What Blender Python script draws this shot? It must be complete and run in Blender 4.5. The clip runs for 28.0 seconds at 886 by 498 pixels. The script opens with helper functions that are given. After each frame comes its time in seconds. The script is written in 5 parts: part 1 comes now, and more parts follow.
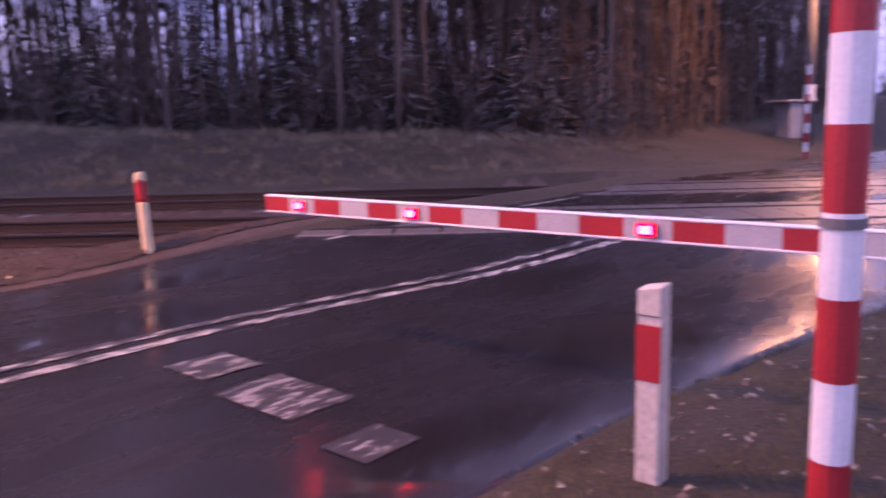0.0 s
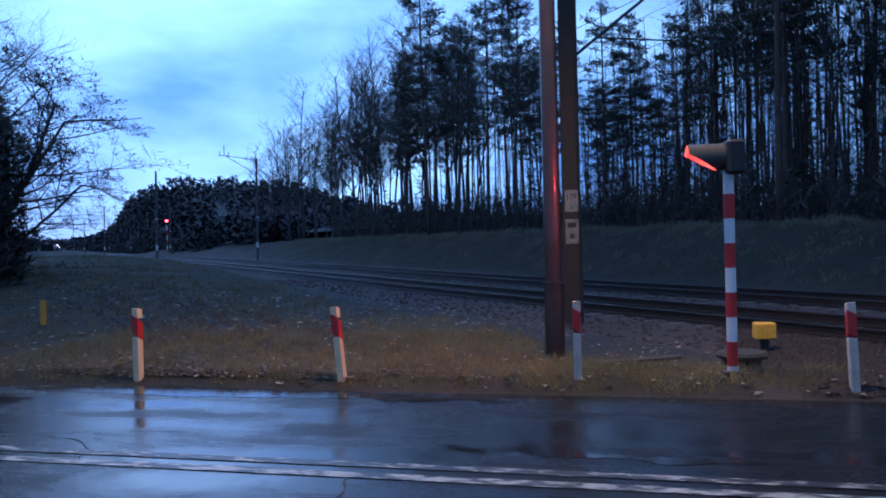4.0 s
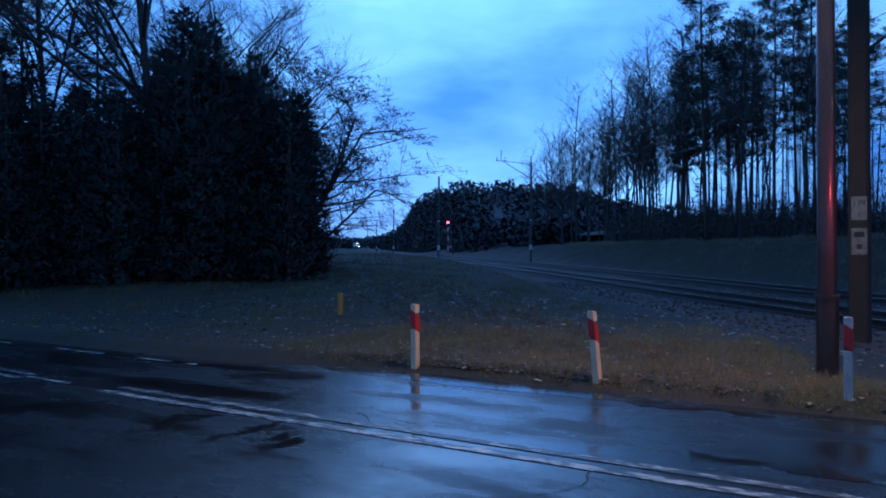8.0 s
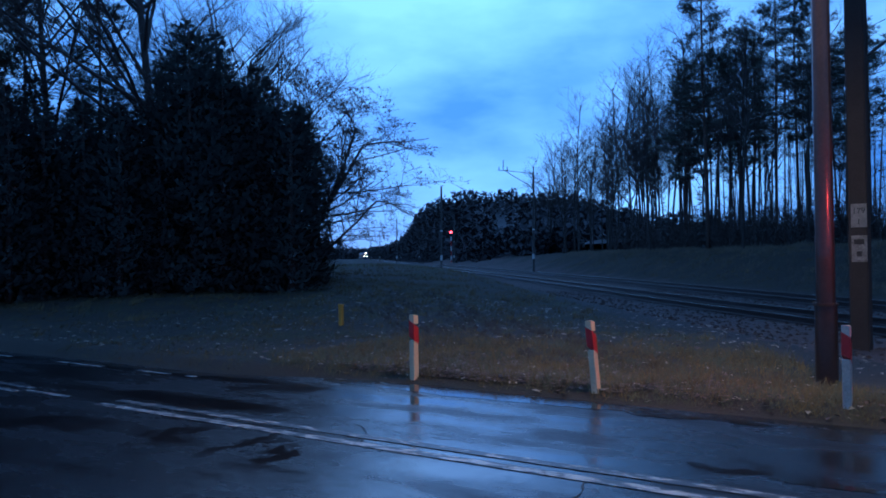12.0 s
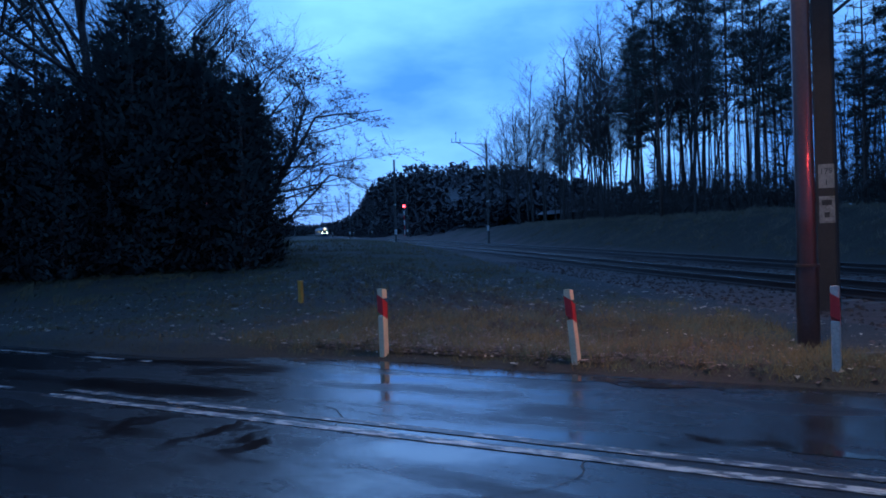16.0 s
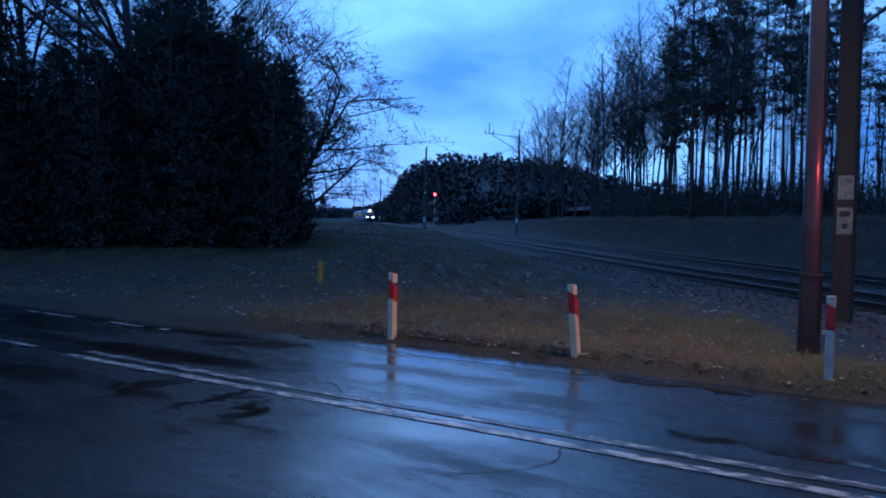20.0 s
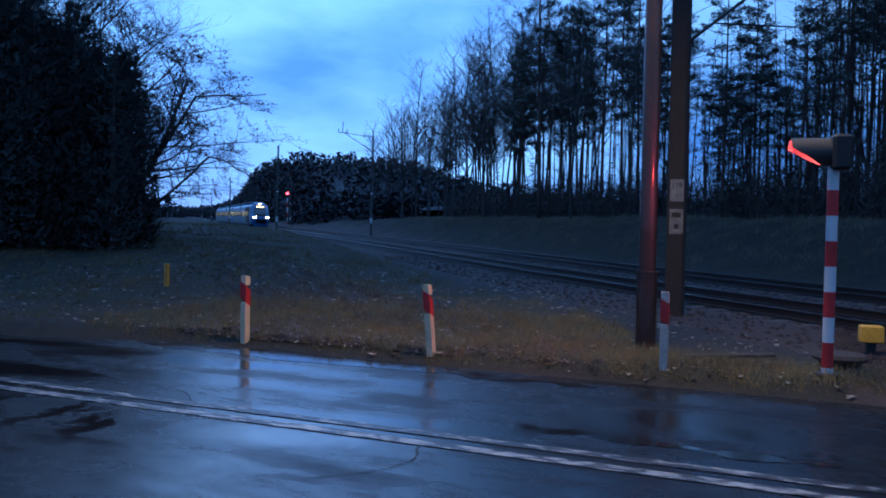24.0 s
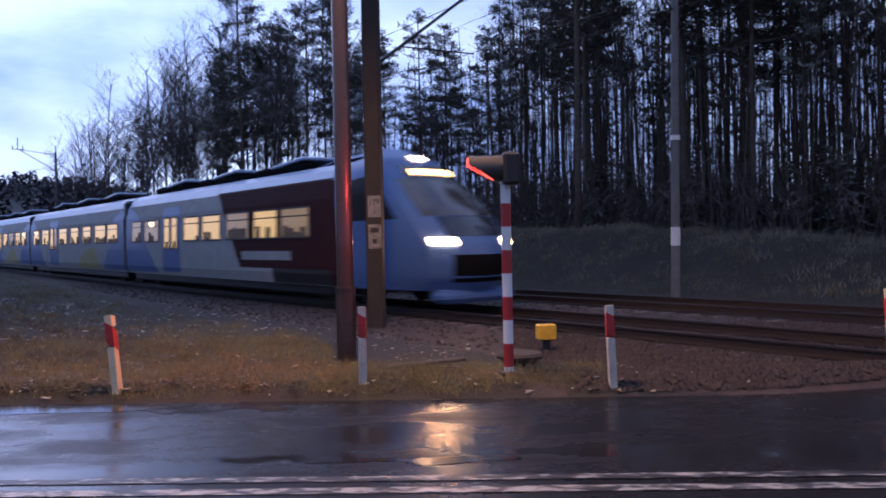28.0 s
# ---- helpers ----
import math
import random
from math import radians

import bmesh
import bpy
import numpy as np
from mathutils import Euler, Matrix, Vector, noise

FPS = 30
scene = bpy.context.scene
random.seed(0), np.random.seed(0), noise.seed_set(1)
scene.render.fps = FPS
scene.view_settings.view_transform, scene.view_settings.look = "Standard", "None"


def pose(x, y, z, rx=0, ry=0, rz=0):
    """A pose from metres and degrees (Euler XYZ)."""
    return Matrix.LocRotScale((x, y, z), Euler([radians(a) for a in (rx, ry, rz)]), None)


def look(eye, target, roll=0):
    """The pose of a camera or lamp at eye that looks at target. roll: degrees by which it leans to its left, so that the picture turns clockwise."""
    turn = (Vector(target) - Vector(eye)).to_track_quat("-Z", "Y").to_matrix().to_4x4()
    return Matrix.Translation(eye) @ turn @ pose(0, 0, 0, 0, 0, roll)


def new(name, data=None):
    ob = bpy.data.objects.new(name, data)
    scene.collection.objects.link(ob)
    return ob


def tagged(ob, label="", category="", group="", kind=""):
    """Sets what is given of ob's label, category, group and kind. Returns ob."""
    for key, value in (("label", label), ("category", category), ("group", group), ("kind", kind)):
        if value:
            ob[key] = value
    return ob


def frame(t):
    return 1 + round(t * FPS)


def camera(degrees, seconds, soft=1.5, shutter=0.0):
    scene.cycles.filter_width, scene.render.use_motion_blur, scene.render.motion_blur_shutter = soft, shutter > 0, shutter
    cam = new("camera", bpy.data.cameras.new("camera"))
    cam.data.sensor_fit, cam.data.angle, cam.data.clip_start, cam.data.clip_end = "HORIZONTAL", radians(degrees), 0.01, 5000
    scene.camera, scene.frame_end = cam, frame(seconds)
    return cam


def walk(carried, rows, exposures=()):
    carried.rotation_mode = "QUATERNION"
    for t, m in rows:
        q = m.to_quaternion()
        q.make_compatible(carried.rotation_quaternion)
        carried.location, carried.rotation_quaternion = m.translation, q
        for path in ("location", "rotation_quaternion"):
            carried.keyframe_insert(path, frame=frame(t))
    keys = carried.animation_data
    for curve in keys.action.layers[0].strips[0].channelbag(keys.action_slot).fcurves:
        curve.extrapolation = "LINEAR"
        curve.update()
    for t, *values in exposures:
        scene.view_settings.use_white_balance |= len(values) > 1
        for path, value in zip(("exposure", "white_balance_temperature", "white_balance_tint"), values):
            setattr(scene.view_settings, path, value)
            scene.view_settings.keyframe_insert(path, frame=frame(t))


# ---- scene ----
PATH = [
    (0, (0.064, 0.098, 1.526), (7.489, 6.607, -0.053), -1.40),
    (0.5, (0.008, 0.118, 1.547), (5.637, 8.234, -0.012), -3.36),
    (1, (-0.018, 0.193, 1.568), (3.935, 9.307, 0.422), -4.64),
    (1.5, (-0.047, 0.192, 1.588), (2.701, 9.782, 0.896), -3.98),
    (2, (-0.043, 0.207, 1.575), (2.181, 9.947, 1.147), -3.36),
    (2.5, (-0.073, 0.149, 1.583), (0.933, 10.094, 1.308), -3.97),
    (3, (-0.128, 0.134, 1.576), (-1.413, 10.050, 1.460), -2.92),
    (3.5, (-0.187, 0.140, 1.586), (-2.369, 9.899, 1.515), -2.14),
    (5.5, (-0.285, -0.023, 1.578), (-3.844, 9.323, 1.531), 0.15),
    (6, (-0.104, -0.159, 1.577), (-4.602, 8.772, 1.570), -0.63),
    (6.5, (-0.027, -0.155, 1.571), (-4.900, 8.577, 1.560), -1.25),
    (7, (0.038, -0.196, 1.615), (-5.224, 8.307, 1.521), -2.01),
    (7.5, (0.084, -0.188, 1.629), (-5.277, 8.253, 1.538), -1.65),
    (8, (0.103, -0.214, 1.619), (-5.453, 8.101, 1.641), -0.25),
    (8.5, (0.110, -0.175, 1.629), (-5.535, 8.080, 1.675), 0.13),
    (9, (0.146, -0.193, 1.650), (-5.510, 8.054, 1.701), 0.17),
    (9.5, (0.157, -0.202, 1.651), (-5.455, 8.075, 1.705), -0.11),
    (10, (0.157, -0.188, 1.647), (-5.445, 8.095, 1.695), -0.41),
    (10.5, (0.160, -0.168, 1.626), (-5.413, 8.134, 1.750), 0.25),
    (11, (0.161, -0.180, 1.629), (-5.424, 8.114, 1.788), 0.32),
    (11.5, (0.163, -0.181, 1.630), (-5.428, 8.110, 1.744), -0.32),
    (12, (0.168, -0.178, 1.630), (-5.424, 8.112, 1.775), -0.68),
    (12.5, (0.183, -0.173, 1.624), (-5.392, 8.128, 1.750), -1.17),
    (14.5, (-0.131, -0.016, 1.597), (-5.437, 8.458, 1.419), -1.26),
    (15, (-0.183, 0.012, 1.600), (-5.380, 8.553, 1.384), -1.35),
    (15.5, (-0.246, 0.080, 1.595), (-5.356, 8.673, 1.377), -2.05),
    (16, (-0.287, 0.131, 1.584), (-5.382, 8.733, 1.389), -2.13),
    (16.5, (-0.284, 0.150, 1.584), (-5.370, 8.758, 1.394), -2.43),
    (17, (-0.264, 0.143, 1.579), (-5.354, 8.749, 1.385), -3.25),
    (17.5, (-0.270, 0.142, 1.587), (-5.408, 8.718, 1.364), -3.42),
    (18, (-0.252, 0.147, 1.591), (-5.504, 8.650, 1.272), -2.73),
    (18.5, (-0.186, 0.104, 1.594), (-5.453, 8.599, 1.307), -1.68),
    (19, (-0.080, 0.019, 1.589), (-5.365, 8.504, 1.307), 0.08),
    (19.5, (-0.020, 0.032, 1.590), (-5.331, 8.499, 1.282), 0.88),
    (20, (0.051, 0.028, 1.579), (-5.357, 8.433, 1.254), 1.12),
    (20.5, (0.054, -0.007, 1.590), (-5.500, 8.302, 1.271), 1.14),
    (21, (0.043, -0.133, 1.578), (-5.452, 8.216, 1.263), 0.73),
    (21.5, (0.005, -0.020, 1.587), (-5.106, 8.570, 1.267), 0.79),
    (22, (0.022, -0.031, 1.590), (-4.616, 8.824, 1.287), 0.88),
    (22.5, (0.035, -0.027, 1.591), (-4.271, 8.993, 1.296), 0.89),
    (24.5, (0.058, 0.015, 1.600), (-3.578, 9.326, 1.322), 0.42),
    (25, (0.076, 0.041, 1.603), (-3.314, 9.445, 1.351), -0.74),
    (25.5, (0.103, 0.056, 1.607), (-2.861, 9.603, 1.358), -1.43),
    (26, (0.119, 0.079, 1.607), (-2.405, 9.752, 1.371), -1.54),
    (26.5, (0.146, 0.109, 1.612), (-1.898, 9.895, 1.383), -1.50),
    (27, (0.160, 0.125, 1.614), (-1.164, 10.035, 1.442), -1.54),
    (27.5, (0.182, 0.150, 1.611), (-0.500, 10.126, 1.487), -1.28),
    (28, (0.198, 0.143, 1.609), (-0.113, 10.138, 1.527), -1.18),
]
cam = camera(58.16, 28.0, soft=1.8, shutter=0.4)
# seconds, stops, kelvin, tint
EXPOSURES = [(0, 1.85, 7500, 96), (1, 1.75, 5350, 58), (2, 1.5, 6300, 57), (3, 0.45, 7400, 48), (3.5, 0.4, 5600, 28), (5.5, -0.02, 4350, 14), (6, -0.1, 4250, 13), (7, 0.05, 4600, 17), (8, -0.15, 4250, 13),
             (17, -0.12, 4300, 14), (18, -0.1, 4320, 14), (19, 0.02, 4500, 17), (20, -0.12, 4330, 15), (22, -0.12, 4350, 15), (25, 0.0, 4500, 15), (26, 0.05, 4550, 15), (27, 0.36, 4550, 16), (27.5, 0.4, 4800, 18), (28, 0.68, 6400, 43)]
walk(cam, [(t, look(e, g, r)) for t, e, g, r in PATH], EXPOSURES)


# ---- plan: the road runs along x, the railway crosses it at a slant ----
TX, TY = 1.568, 15.5               # a point of the near track's centre line
UX, UY = -0.64045, 0.7680         # along the railway, away from the crossing
NX, NY = 0.7680, 0.64045          # across it, away from the camera
ROAD_NEAR, ROAD_FAR = 2.02, 8.38


def track(s, o=0.0, z=0.0):
    """A place s metres along the near track, o metres across from it, z above the rail heads."""
    o += bend(s)
    return Vector((TX + UX * s + NX * o, TY + UY * s + NY * o, rail_z(s) + z))


def bend(s):
    """The track bears slightly to the camera's side from 20 m on."""
    k = min(max(s - 20, 0), 30)
    return -0.0004 * k * k - 0.024 * max(s - 50, 0)


def along(x, y):
    s = (x - TX) * UX + (y - TY) * UY
    return s, (x - TX) * NX + (y - TY) * NY - bend(s)


def rail_z(s):
    return 0.183 + 0.0068 * min(max(s - 12, 0), 70) + 0.0058 * min(max(s - 82, 0), 200) + 0.0080 * max(s - 282, 0)


def step(a, b, x):
    k = min(max((x - a) / (b - a), 0), 1)
    return k * k * (3 - 2 * k)


def road_far(x):
    """The far edge of the asphalt; the carriageway narrows away from the crossing."""
    return ROAD_FAR - 0.62 * (1 - step(-9.5, -6.8, x)) + 0.6 * sway(x)


def sway(x):
    """The road bears slightly to the camera's side over the crossing."""
    return -0.95 * step(2.6, 10.6, x)


def road_z(x, y):
    s, o = along(x, y)
    return 0.18 * step(-3.6, -0.9, o) * (1 - step(6.2, 13, o))


def ground_z(x, y):
    s, o = along(x, y)
    rough = 0.05 * noise.noise((x * 0.35, y * 0.35, 3)) + 0.025 * noise.noise((x * 1.3, y * 1.3, 7))
    rz = rail_z(s)
    # the field on the camera's side
    field = 0.12 + 1.2 * step(-4, 48, s) + 0.004 * max(s - 48, 0) + rough
    field += 0.07 * noise.noise((x * 0.9, y * 0.25, 1)) * step(4, 10, s)
    if o < 0:
        h = field + (rz - 0.19 - field) * step(-5.2, -2.5, o)
        if o > -9:
            h -= 0.3 * step(-9, -5.4, o) * (1 - step(-5.0, -3.2, o)) * step(1, 7, s)
    else:
        crest = (1.12 + 0.88 * step(-10, 14, s) + 0.004 * max(s, 0)) + 2.5 * rough + 0.02 * max(o - 14, 0)
        h = rz - 0.19 + (crest - rz + 0.19) * step(7.6, 13.2, o)
        if o > 8:
            h += 0.10 * noise.noise((x * 0.7, y * 0.7, 11))
    # the cutting for the road, the verges
    far = road_far(x)
    near = ROAD_NEAR + sway(x)
    d = max(near - y, y - far)
    k = step(0.0, 9.0 if y > 5 else 3.0, d)
    edge = road_z(x, min(max(y, near), far)) + 0.12 * step(0.0, 0.5, d) * (1 if y > 5 else 0.4) + rough * step(0, 2, d)
    if d < 0:
        lap = 0.12 * noise.noise((x * 1.7, y * 0.3, 15))
        return edge - 0.09 + 0.085 * step(-0.22 + lap, 0.02, d)
    k = step(0.3, 2.0, d) if -5.2 < o < 7.6 else k
    return edge * (1 - k) + h * k - 0.005 * (1 - step(0, 0.25, d))


# ---- sky and light ----
def make_world():
    """A dusk sky under broken cloud: brightest low over the railway, dim overhead and behind."""
    w = bpy.data.worlds.new("sky")
    w.use_nodes = True
    scene.world = w
    nt = w.node_tree
    nt.nodes.clear()
    N, L = nt.nodes.new, nt.links.new
    out, bg, sky = N("ShaderNodeOutputWorld"), N("ShaderNodeBackground"), N("ShaderNodeTexSky")
    sky.sky_type, sky.sun_disc = "NISHITA", False
    sky.sun_elevation, sky.sun_rotation = radians(3), radians(-38)
    sky.altitude, sky.air_density, sky.dust_density, sky.ozone_density = 100, 1.0, 0.6, 3.0
    tc, mp, no, no2 = N("ShaderNodeTexCoord"), N("ShaderNodeMapping"), N("ShaderNodeTexNoise"), N("ShaderNodeTexNoise")
    mp.inputs["Scale"].default_value = (1, 1, 2.6)
    no.inputs["Scale"].default_value, no.inputs["Detail"].default_value, no.inputs["Roughness"].default_value = 2.6, 7, 0.5
    no2.inputs["Scale"].default_value, no2.inputs["Detail"].default_value = 8, 5
    L(tc.outputs["Generated"], mp.inputs[0])
    L(mp.outputs[0], no.inputs["Vector"])
    L(mp.outputs[0], no2.inputs["Vector"])

    def m(op, a, b, c=None):
        n = N("ShaderNodeMath")
        n.operation = op
        for i, v in enumerate((a, b, c)):
            if v is None:
                continue
            if isinstance(v, (int, float)):
                n.inputs[i].default_value = v
            else:
                L(v, n.inputs[i])
        return n.outputs[0]

    cloud = m("ADD", no.outputs["Fac"], m("MULTIPLY_ADD", no2.outputs["Fac"], 0.28, -0.14))
    ramp = N("ShaderNodeValToRGB")
    e = ramp.color_ramp.elements
    e[0].position, e[0].color = 0.32, (0.15, 0.31, 0.66, 1)
    e[1].position, e[1].color = 0.67, (0.47, 0.74, 1.0, 1)
    L(cloud, ramp.inputs[0])
    dot = N("ShaderNodeVectorMath")
    dot.operation = "DOT_PRODUCT"
    L(tc.outputs["Generated"], dot.inputs[0])
    gx, gy = math.sin(radians(-33)), math.cos(radians(-33))
    dot.inputs[1].default_value = (gx * 0.94, gy * 0.94, 0.34)
    glow = m("POWER", m("MAXIMUM", dot.outputs["Value"], 0.0), 5.0)
    gain = m("MULTIPLY_ADD", glow, 0.70, 0.50)
    mix, sc, sc2 = N("ShaderNodeMix"), N("ShaderNodeVectorMath"), N("ShaderNodeVectorMath")
    mix.data_type = "RGBA"
    mix.inputs[0].default_value = 0.95
    sc.operation = sc2.operation = "SCALE"
    sc.inputs["Scale"].default_value = 0.08
    L(sky.outputs[0], sc.inputs[0])
    L(ramp.outputs[0], sc2.inputs[0])
    L(gain, sc2.inputs["Scale"])
    L(sc.outputs[0], mix.inputs[6])
    L(sc2.outputs[0], mix.inputs[7])
    L(mix.outputs[2], bg.inputs[0])
    bg.inputs[1].default_value = SKY
    L(bg.outputs[0], out.inputs[0])


SKY = 1.15
make_world()
sun = new("sun", bpy.data.lights.new("sun", "SUN"))
sun.data.energy, sun.data.angle, sun.data.color = 0.08, radians(30), (0.85, 0.92, 1.0)
sun.matrix_world = look((0, 0, 0), (0.61 * 0.9, -0.78 * 0.9, -0.42))


def lamp_light(name, kind, place, target, energy, colour, size=0.1, angle=150):
    """The light that a lamp of the place throws."""
    l = new(name, bpy.data.lights.new(name, kind))
    l.data.energy, l.data.color = energy, colour
    if kind == "SPOT":
        l.data.spot_size, l.data.spot_blend, l.data.shadow_soft_size = radians(angle), 0.6, size
    else:
        l.data.shadow_soft_size = size
    l.matrix_world = look(place, target)
    return l


# unseen lamp assumed over the verge, street lamp beyond the crossing, two red signals
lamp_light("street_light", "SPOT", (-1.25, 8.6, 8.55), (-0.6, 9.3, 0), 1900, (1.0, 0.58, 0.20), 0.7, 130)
lamp_light("street_light", "SPOT", (31.4, 8.0, 9.0), (27.0, 12.0, 0), 2000, (1.0, 0.60, 0.20), 0.4, 125)
lamp_light("signal_light", "SPOT", (0.30, 8.97, 2.42), (-8, 8.6, 1.8), 130, (1.0, 0.05, 0.03), 0.1, 110)
lamp_light("signal_light", "SPOT", (2.6, 0.84, 3.0), (-8, 2.5, 1.0), 16, (1.0, 0.05, 0.03), 0.1, 120)


# ---- materials ----
def material(name, colour, rough=0.8, metal=0.0, var=0.25, scale=3.0, fine=40.0, bump=0.3, dist=0.01, colour2=None, emit=None, spec=0.5, coat=0.0, space="Object", island=0.0):
    """A surface with variation at two scales: patches at `scale` and grain at `fine` per metre."""
    m = bpy.data.materials.new(name)
    m.use_nodes = True
    nt = m.node_tree
    b = nt.nodes["Principled BSDF"]
    N, L = nt.nodes.new, nt.links.new
    tc, n1, n2 = N("ShaderNodeTexCoord"), N("ShaderNodeTexNoise"), N("ShaderNodeTexNoise")
    n1.inputs["Scale"].default_value, n1.inputs["Detail"].default_value, n1.inputs["Roughness"].default_value = scale, 5, 0.6
    n2.inputs["Scale"].default_value, n2.inputs["Detail"].default_value = fine, 4
    L(tc.outputs[space], n1.inputs["Vector"])
    L(tc.outputs[space], n2.inputs["Vector"])
    ramp = N("ShaderNodeValToRGB")
    c2 = colour2 or tuple(c * (1 - var) for c in colour)
    ramp.color_ramp.elements[0].position, ramp.color_ramp.elements[1].position = 0.35, 0.65
    ramp.color_ramp.elements[0].color, ramp.color_ramp.elements[1].color = (*c2, 1), (*colour, 1)
    mixf = N("ShaderNodeMath")
    mixf.operation = "MULTIPLY_ADD"
    mixf.inputs[1].default_value = 0.5
    half = N("ShaderNodeMath")
    half.operation = "MULTIPLY"
    half.inputs[1].default_value = 0.5
    L(n1.outputs["Fac"], half.inputs[0])
    L(n2.outputs["Fac"], mixf.inputs[0])
    L(half.outputs[0], mixf.inputs[2])
    L(mixf.outputs[0], ramp.inputs[0])
    last = ramp.outputs[0]
    if island:
        oi, hs, mm = N("ShaderNodeObjectInfo"), N("ShaderNodeHueSaturation"), N("ShaderNodeMath")
        geo, ad = N("ShaderNodeNewGeometry"), N("ShaderNodeMath")
        L(oi.outputs["Random"], ad.inputs[0])
        L(geo.outputs["Random Per Island"], ad.inputs[1])
        mm.operation = "MULTIPLY_ADD"
        mm.inputs[1].default_value, mm.inputs[2].default_value = island, 1 - island
        L(ad.outputs[0], mm.inputs[0])
        L(mm.outputs[0], hs.inputs["Value"])
        L(last, hs.inputs["Color"])
        last = hs.outputs[0]
    L(last, b.inputs["Base Color"])
    b.inputs["Roughness"].default_value, b.inputs["Metallic"].default_value = rough, metal
    b.inputs["Specular IOR Level"].default_value = spec
    b.inputs["Coat Weight"].default_value = coat
    if bump:
        bp = N("ShaderNodeBump")
        bp.inputs["Strength"].default_value, bp.inputs["Distance"].default_value = bump, dist
        L(mixf.outputs[0], bp.inputs["Height"])
        L(bp.outputs[0], b.inputs["Normal"])
    if emit:
        b.inputs["Emission Color"].default_value, b.inputs["Emission Strength"].default_value = (*emit[:3], 1), emit[3]
    return m


# shallow wet hollows of the road: x, y, length, width, turn in degrees
HOLLOWS = [(-7.7, 5.98, 3.6, 0.6, 3), (-9.8, 7.45, 6.0, 0.45, 1), (-4.85, 4.65, 0.9, 0.34, 105), (-5.35, 4.75, 1.1, 0.3, 85), (-6.25, 4.65, 1.2, 0.26, 95), (-4.0, 5.43, 2.5, 0.3, 0),
           (-3.35, 5.0, 1.6, 0.6, 6), (-1.3, 6.1, 0.9, 0.26, 4), (2.1, 6.05, 0.9, 0.22, 0), (3.1, 5.95, 1.5, 0.4, -4), (4.3, 7.3, 2.0, 0.5, -6), (-5.6, 7.3, 2.2, 0.5, 5), (-8.2, 4.2, 1.6, 0.6, 60), (0.9, 6.25, 1.6, 0.3, 0), (2.85, 2.42, 1.9, 0.8, -12)]


def wet_asphalt():
    """Worn asphalt, damp all over, with a smooth film of water in patches and in the hollows."""
    m = material("wet_asphalt", (0.019, 0.0185, 0.021), 0.5, var=0.5, scale=0.9, fine=55, bump=0.35, dist=0.012)
    nt = m.node_tree
    b = nt.nodes["Principled BSDF"]
    N, L = nt.nodes.new, nt.links.new

    def ranged(value, a0, a1, b0, b1, smooth=False):
        n = N("ShaderNodeMapRange")
        if smooth:
            n.interpolation_type = "SMOOTHSTEP"
        for i, v in enumerate((a0, a1, b0, b1)):
            n.inputs[i + 1].default_value = v
        L(value, n.inputs[0])
        return n.outputs[0]

    tc, mp, n, warp = N("ShaderNodeTexCoord"), N("ShaderNodeMapping"), N("ShaderNodeTexNoise"), N("ShaderNodeTexNoise")
    mp.inputs["Scale"].default_value = (0.35, 0.9, 1)
    n.inputs["Scale"].default_value, n.inputs["Detail"].default_value, n.inputs["Roughness"].default_value = 1.4, 9, 0.66
    L(tc.outputs["Object"], mp.inputs[0])
    L(mp.outputs[0], n.inputs["Vector"])
    film = ranged(n.outputs["Fac"], 0.60, 0.38, 0.0, 0.8)
    # the hollows' outlines wander
    warp.inputs["Scale"].default_value, warp.inputs["Detail"].default_value, warp.inputs["Roughness"].default_value = 2.2, 6, 0.65
    L(tc.outputs["Object"], warp.inputs["Vector"])
    sub, add = N("ShaderNodeVectorMath"), N("ShaderNodeVectorMath")
    sub.operation, add.operation = "MULTIPLY_ADD", "ADD"
    sub.inputs[1].default_value, sub.inputs[2].default_value = (1.5, 0.55, 0), (-0.75, -0.275, 0)
    L(warp.outputs["Color"], sub.inputs[0])
    L(tc.outputs["Object"], add.inputs[0])
    L(sub.outputs[0], add.inputs[1])
    for x, y, l, w, turn in HOLLOWS:
        to, ln, top = N("ShaderNodeMapping"), N("ShaderNodeVectorMath"), N("ShaderNodeMath")
        to.vector_type = "TEXTURE"
        to.inputs["Location"].default_value, to.inputs["Rotation"].default_value, to.inputs["Scale"].default_value = (x, y, 0), (0, 0, radians(turn)), (l / 2, w / 2, 100)
        ln.operation, top.operation = "LENGTH", "MAXIMUM"
        L(add.outputs[0], to.inputs[0])
        L(to.outputs[0], ln.inputs[0])
        L(ranged(ln.outputs["Value"], 1.6, 0.35, 0.0, 1.0, True), top.inputs[0])
        L(film, top.inputs[1])
        film = top.outputs[0]
    L(ranged(film, 0, 1, 0.36, 0.08), b.inputs["Roughness"])
    bp = [x for x in nt.nodes if x.type == "BUMP"][0]
    L(ranged(film, 0, 1, 0.5, 0.03), bp.inputs["Strength"])
    L(ranged(film, 0, 1, 0.11, 0.46), b.inputs["Specular IOR Level"])
    return m


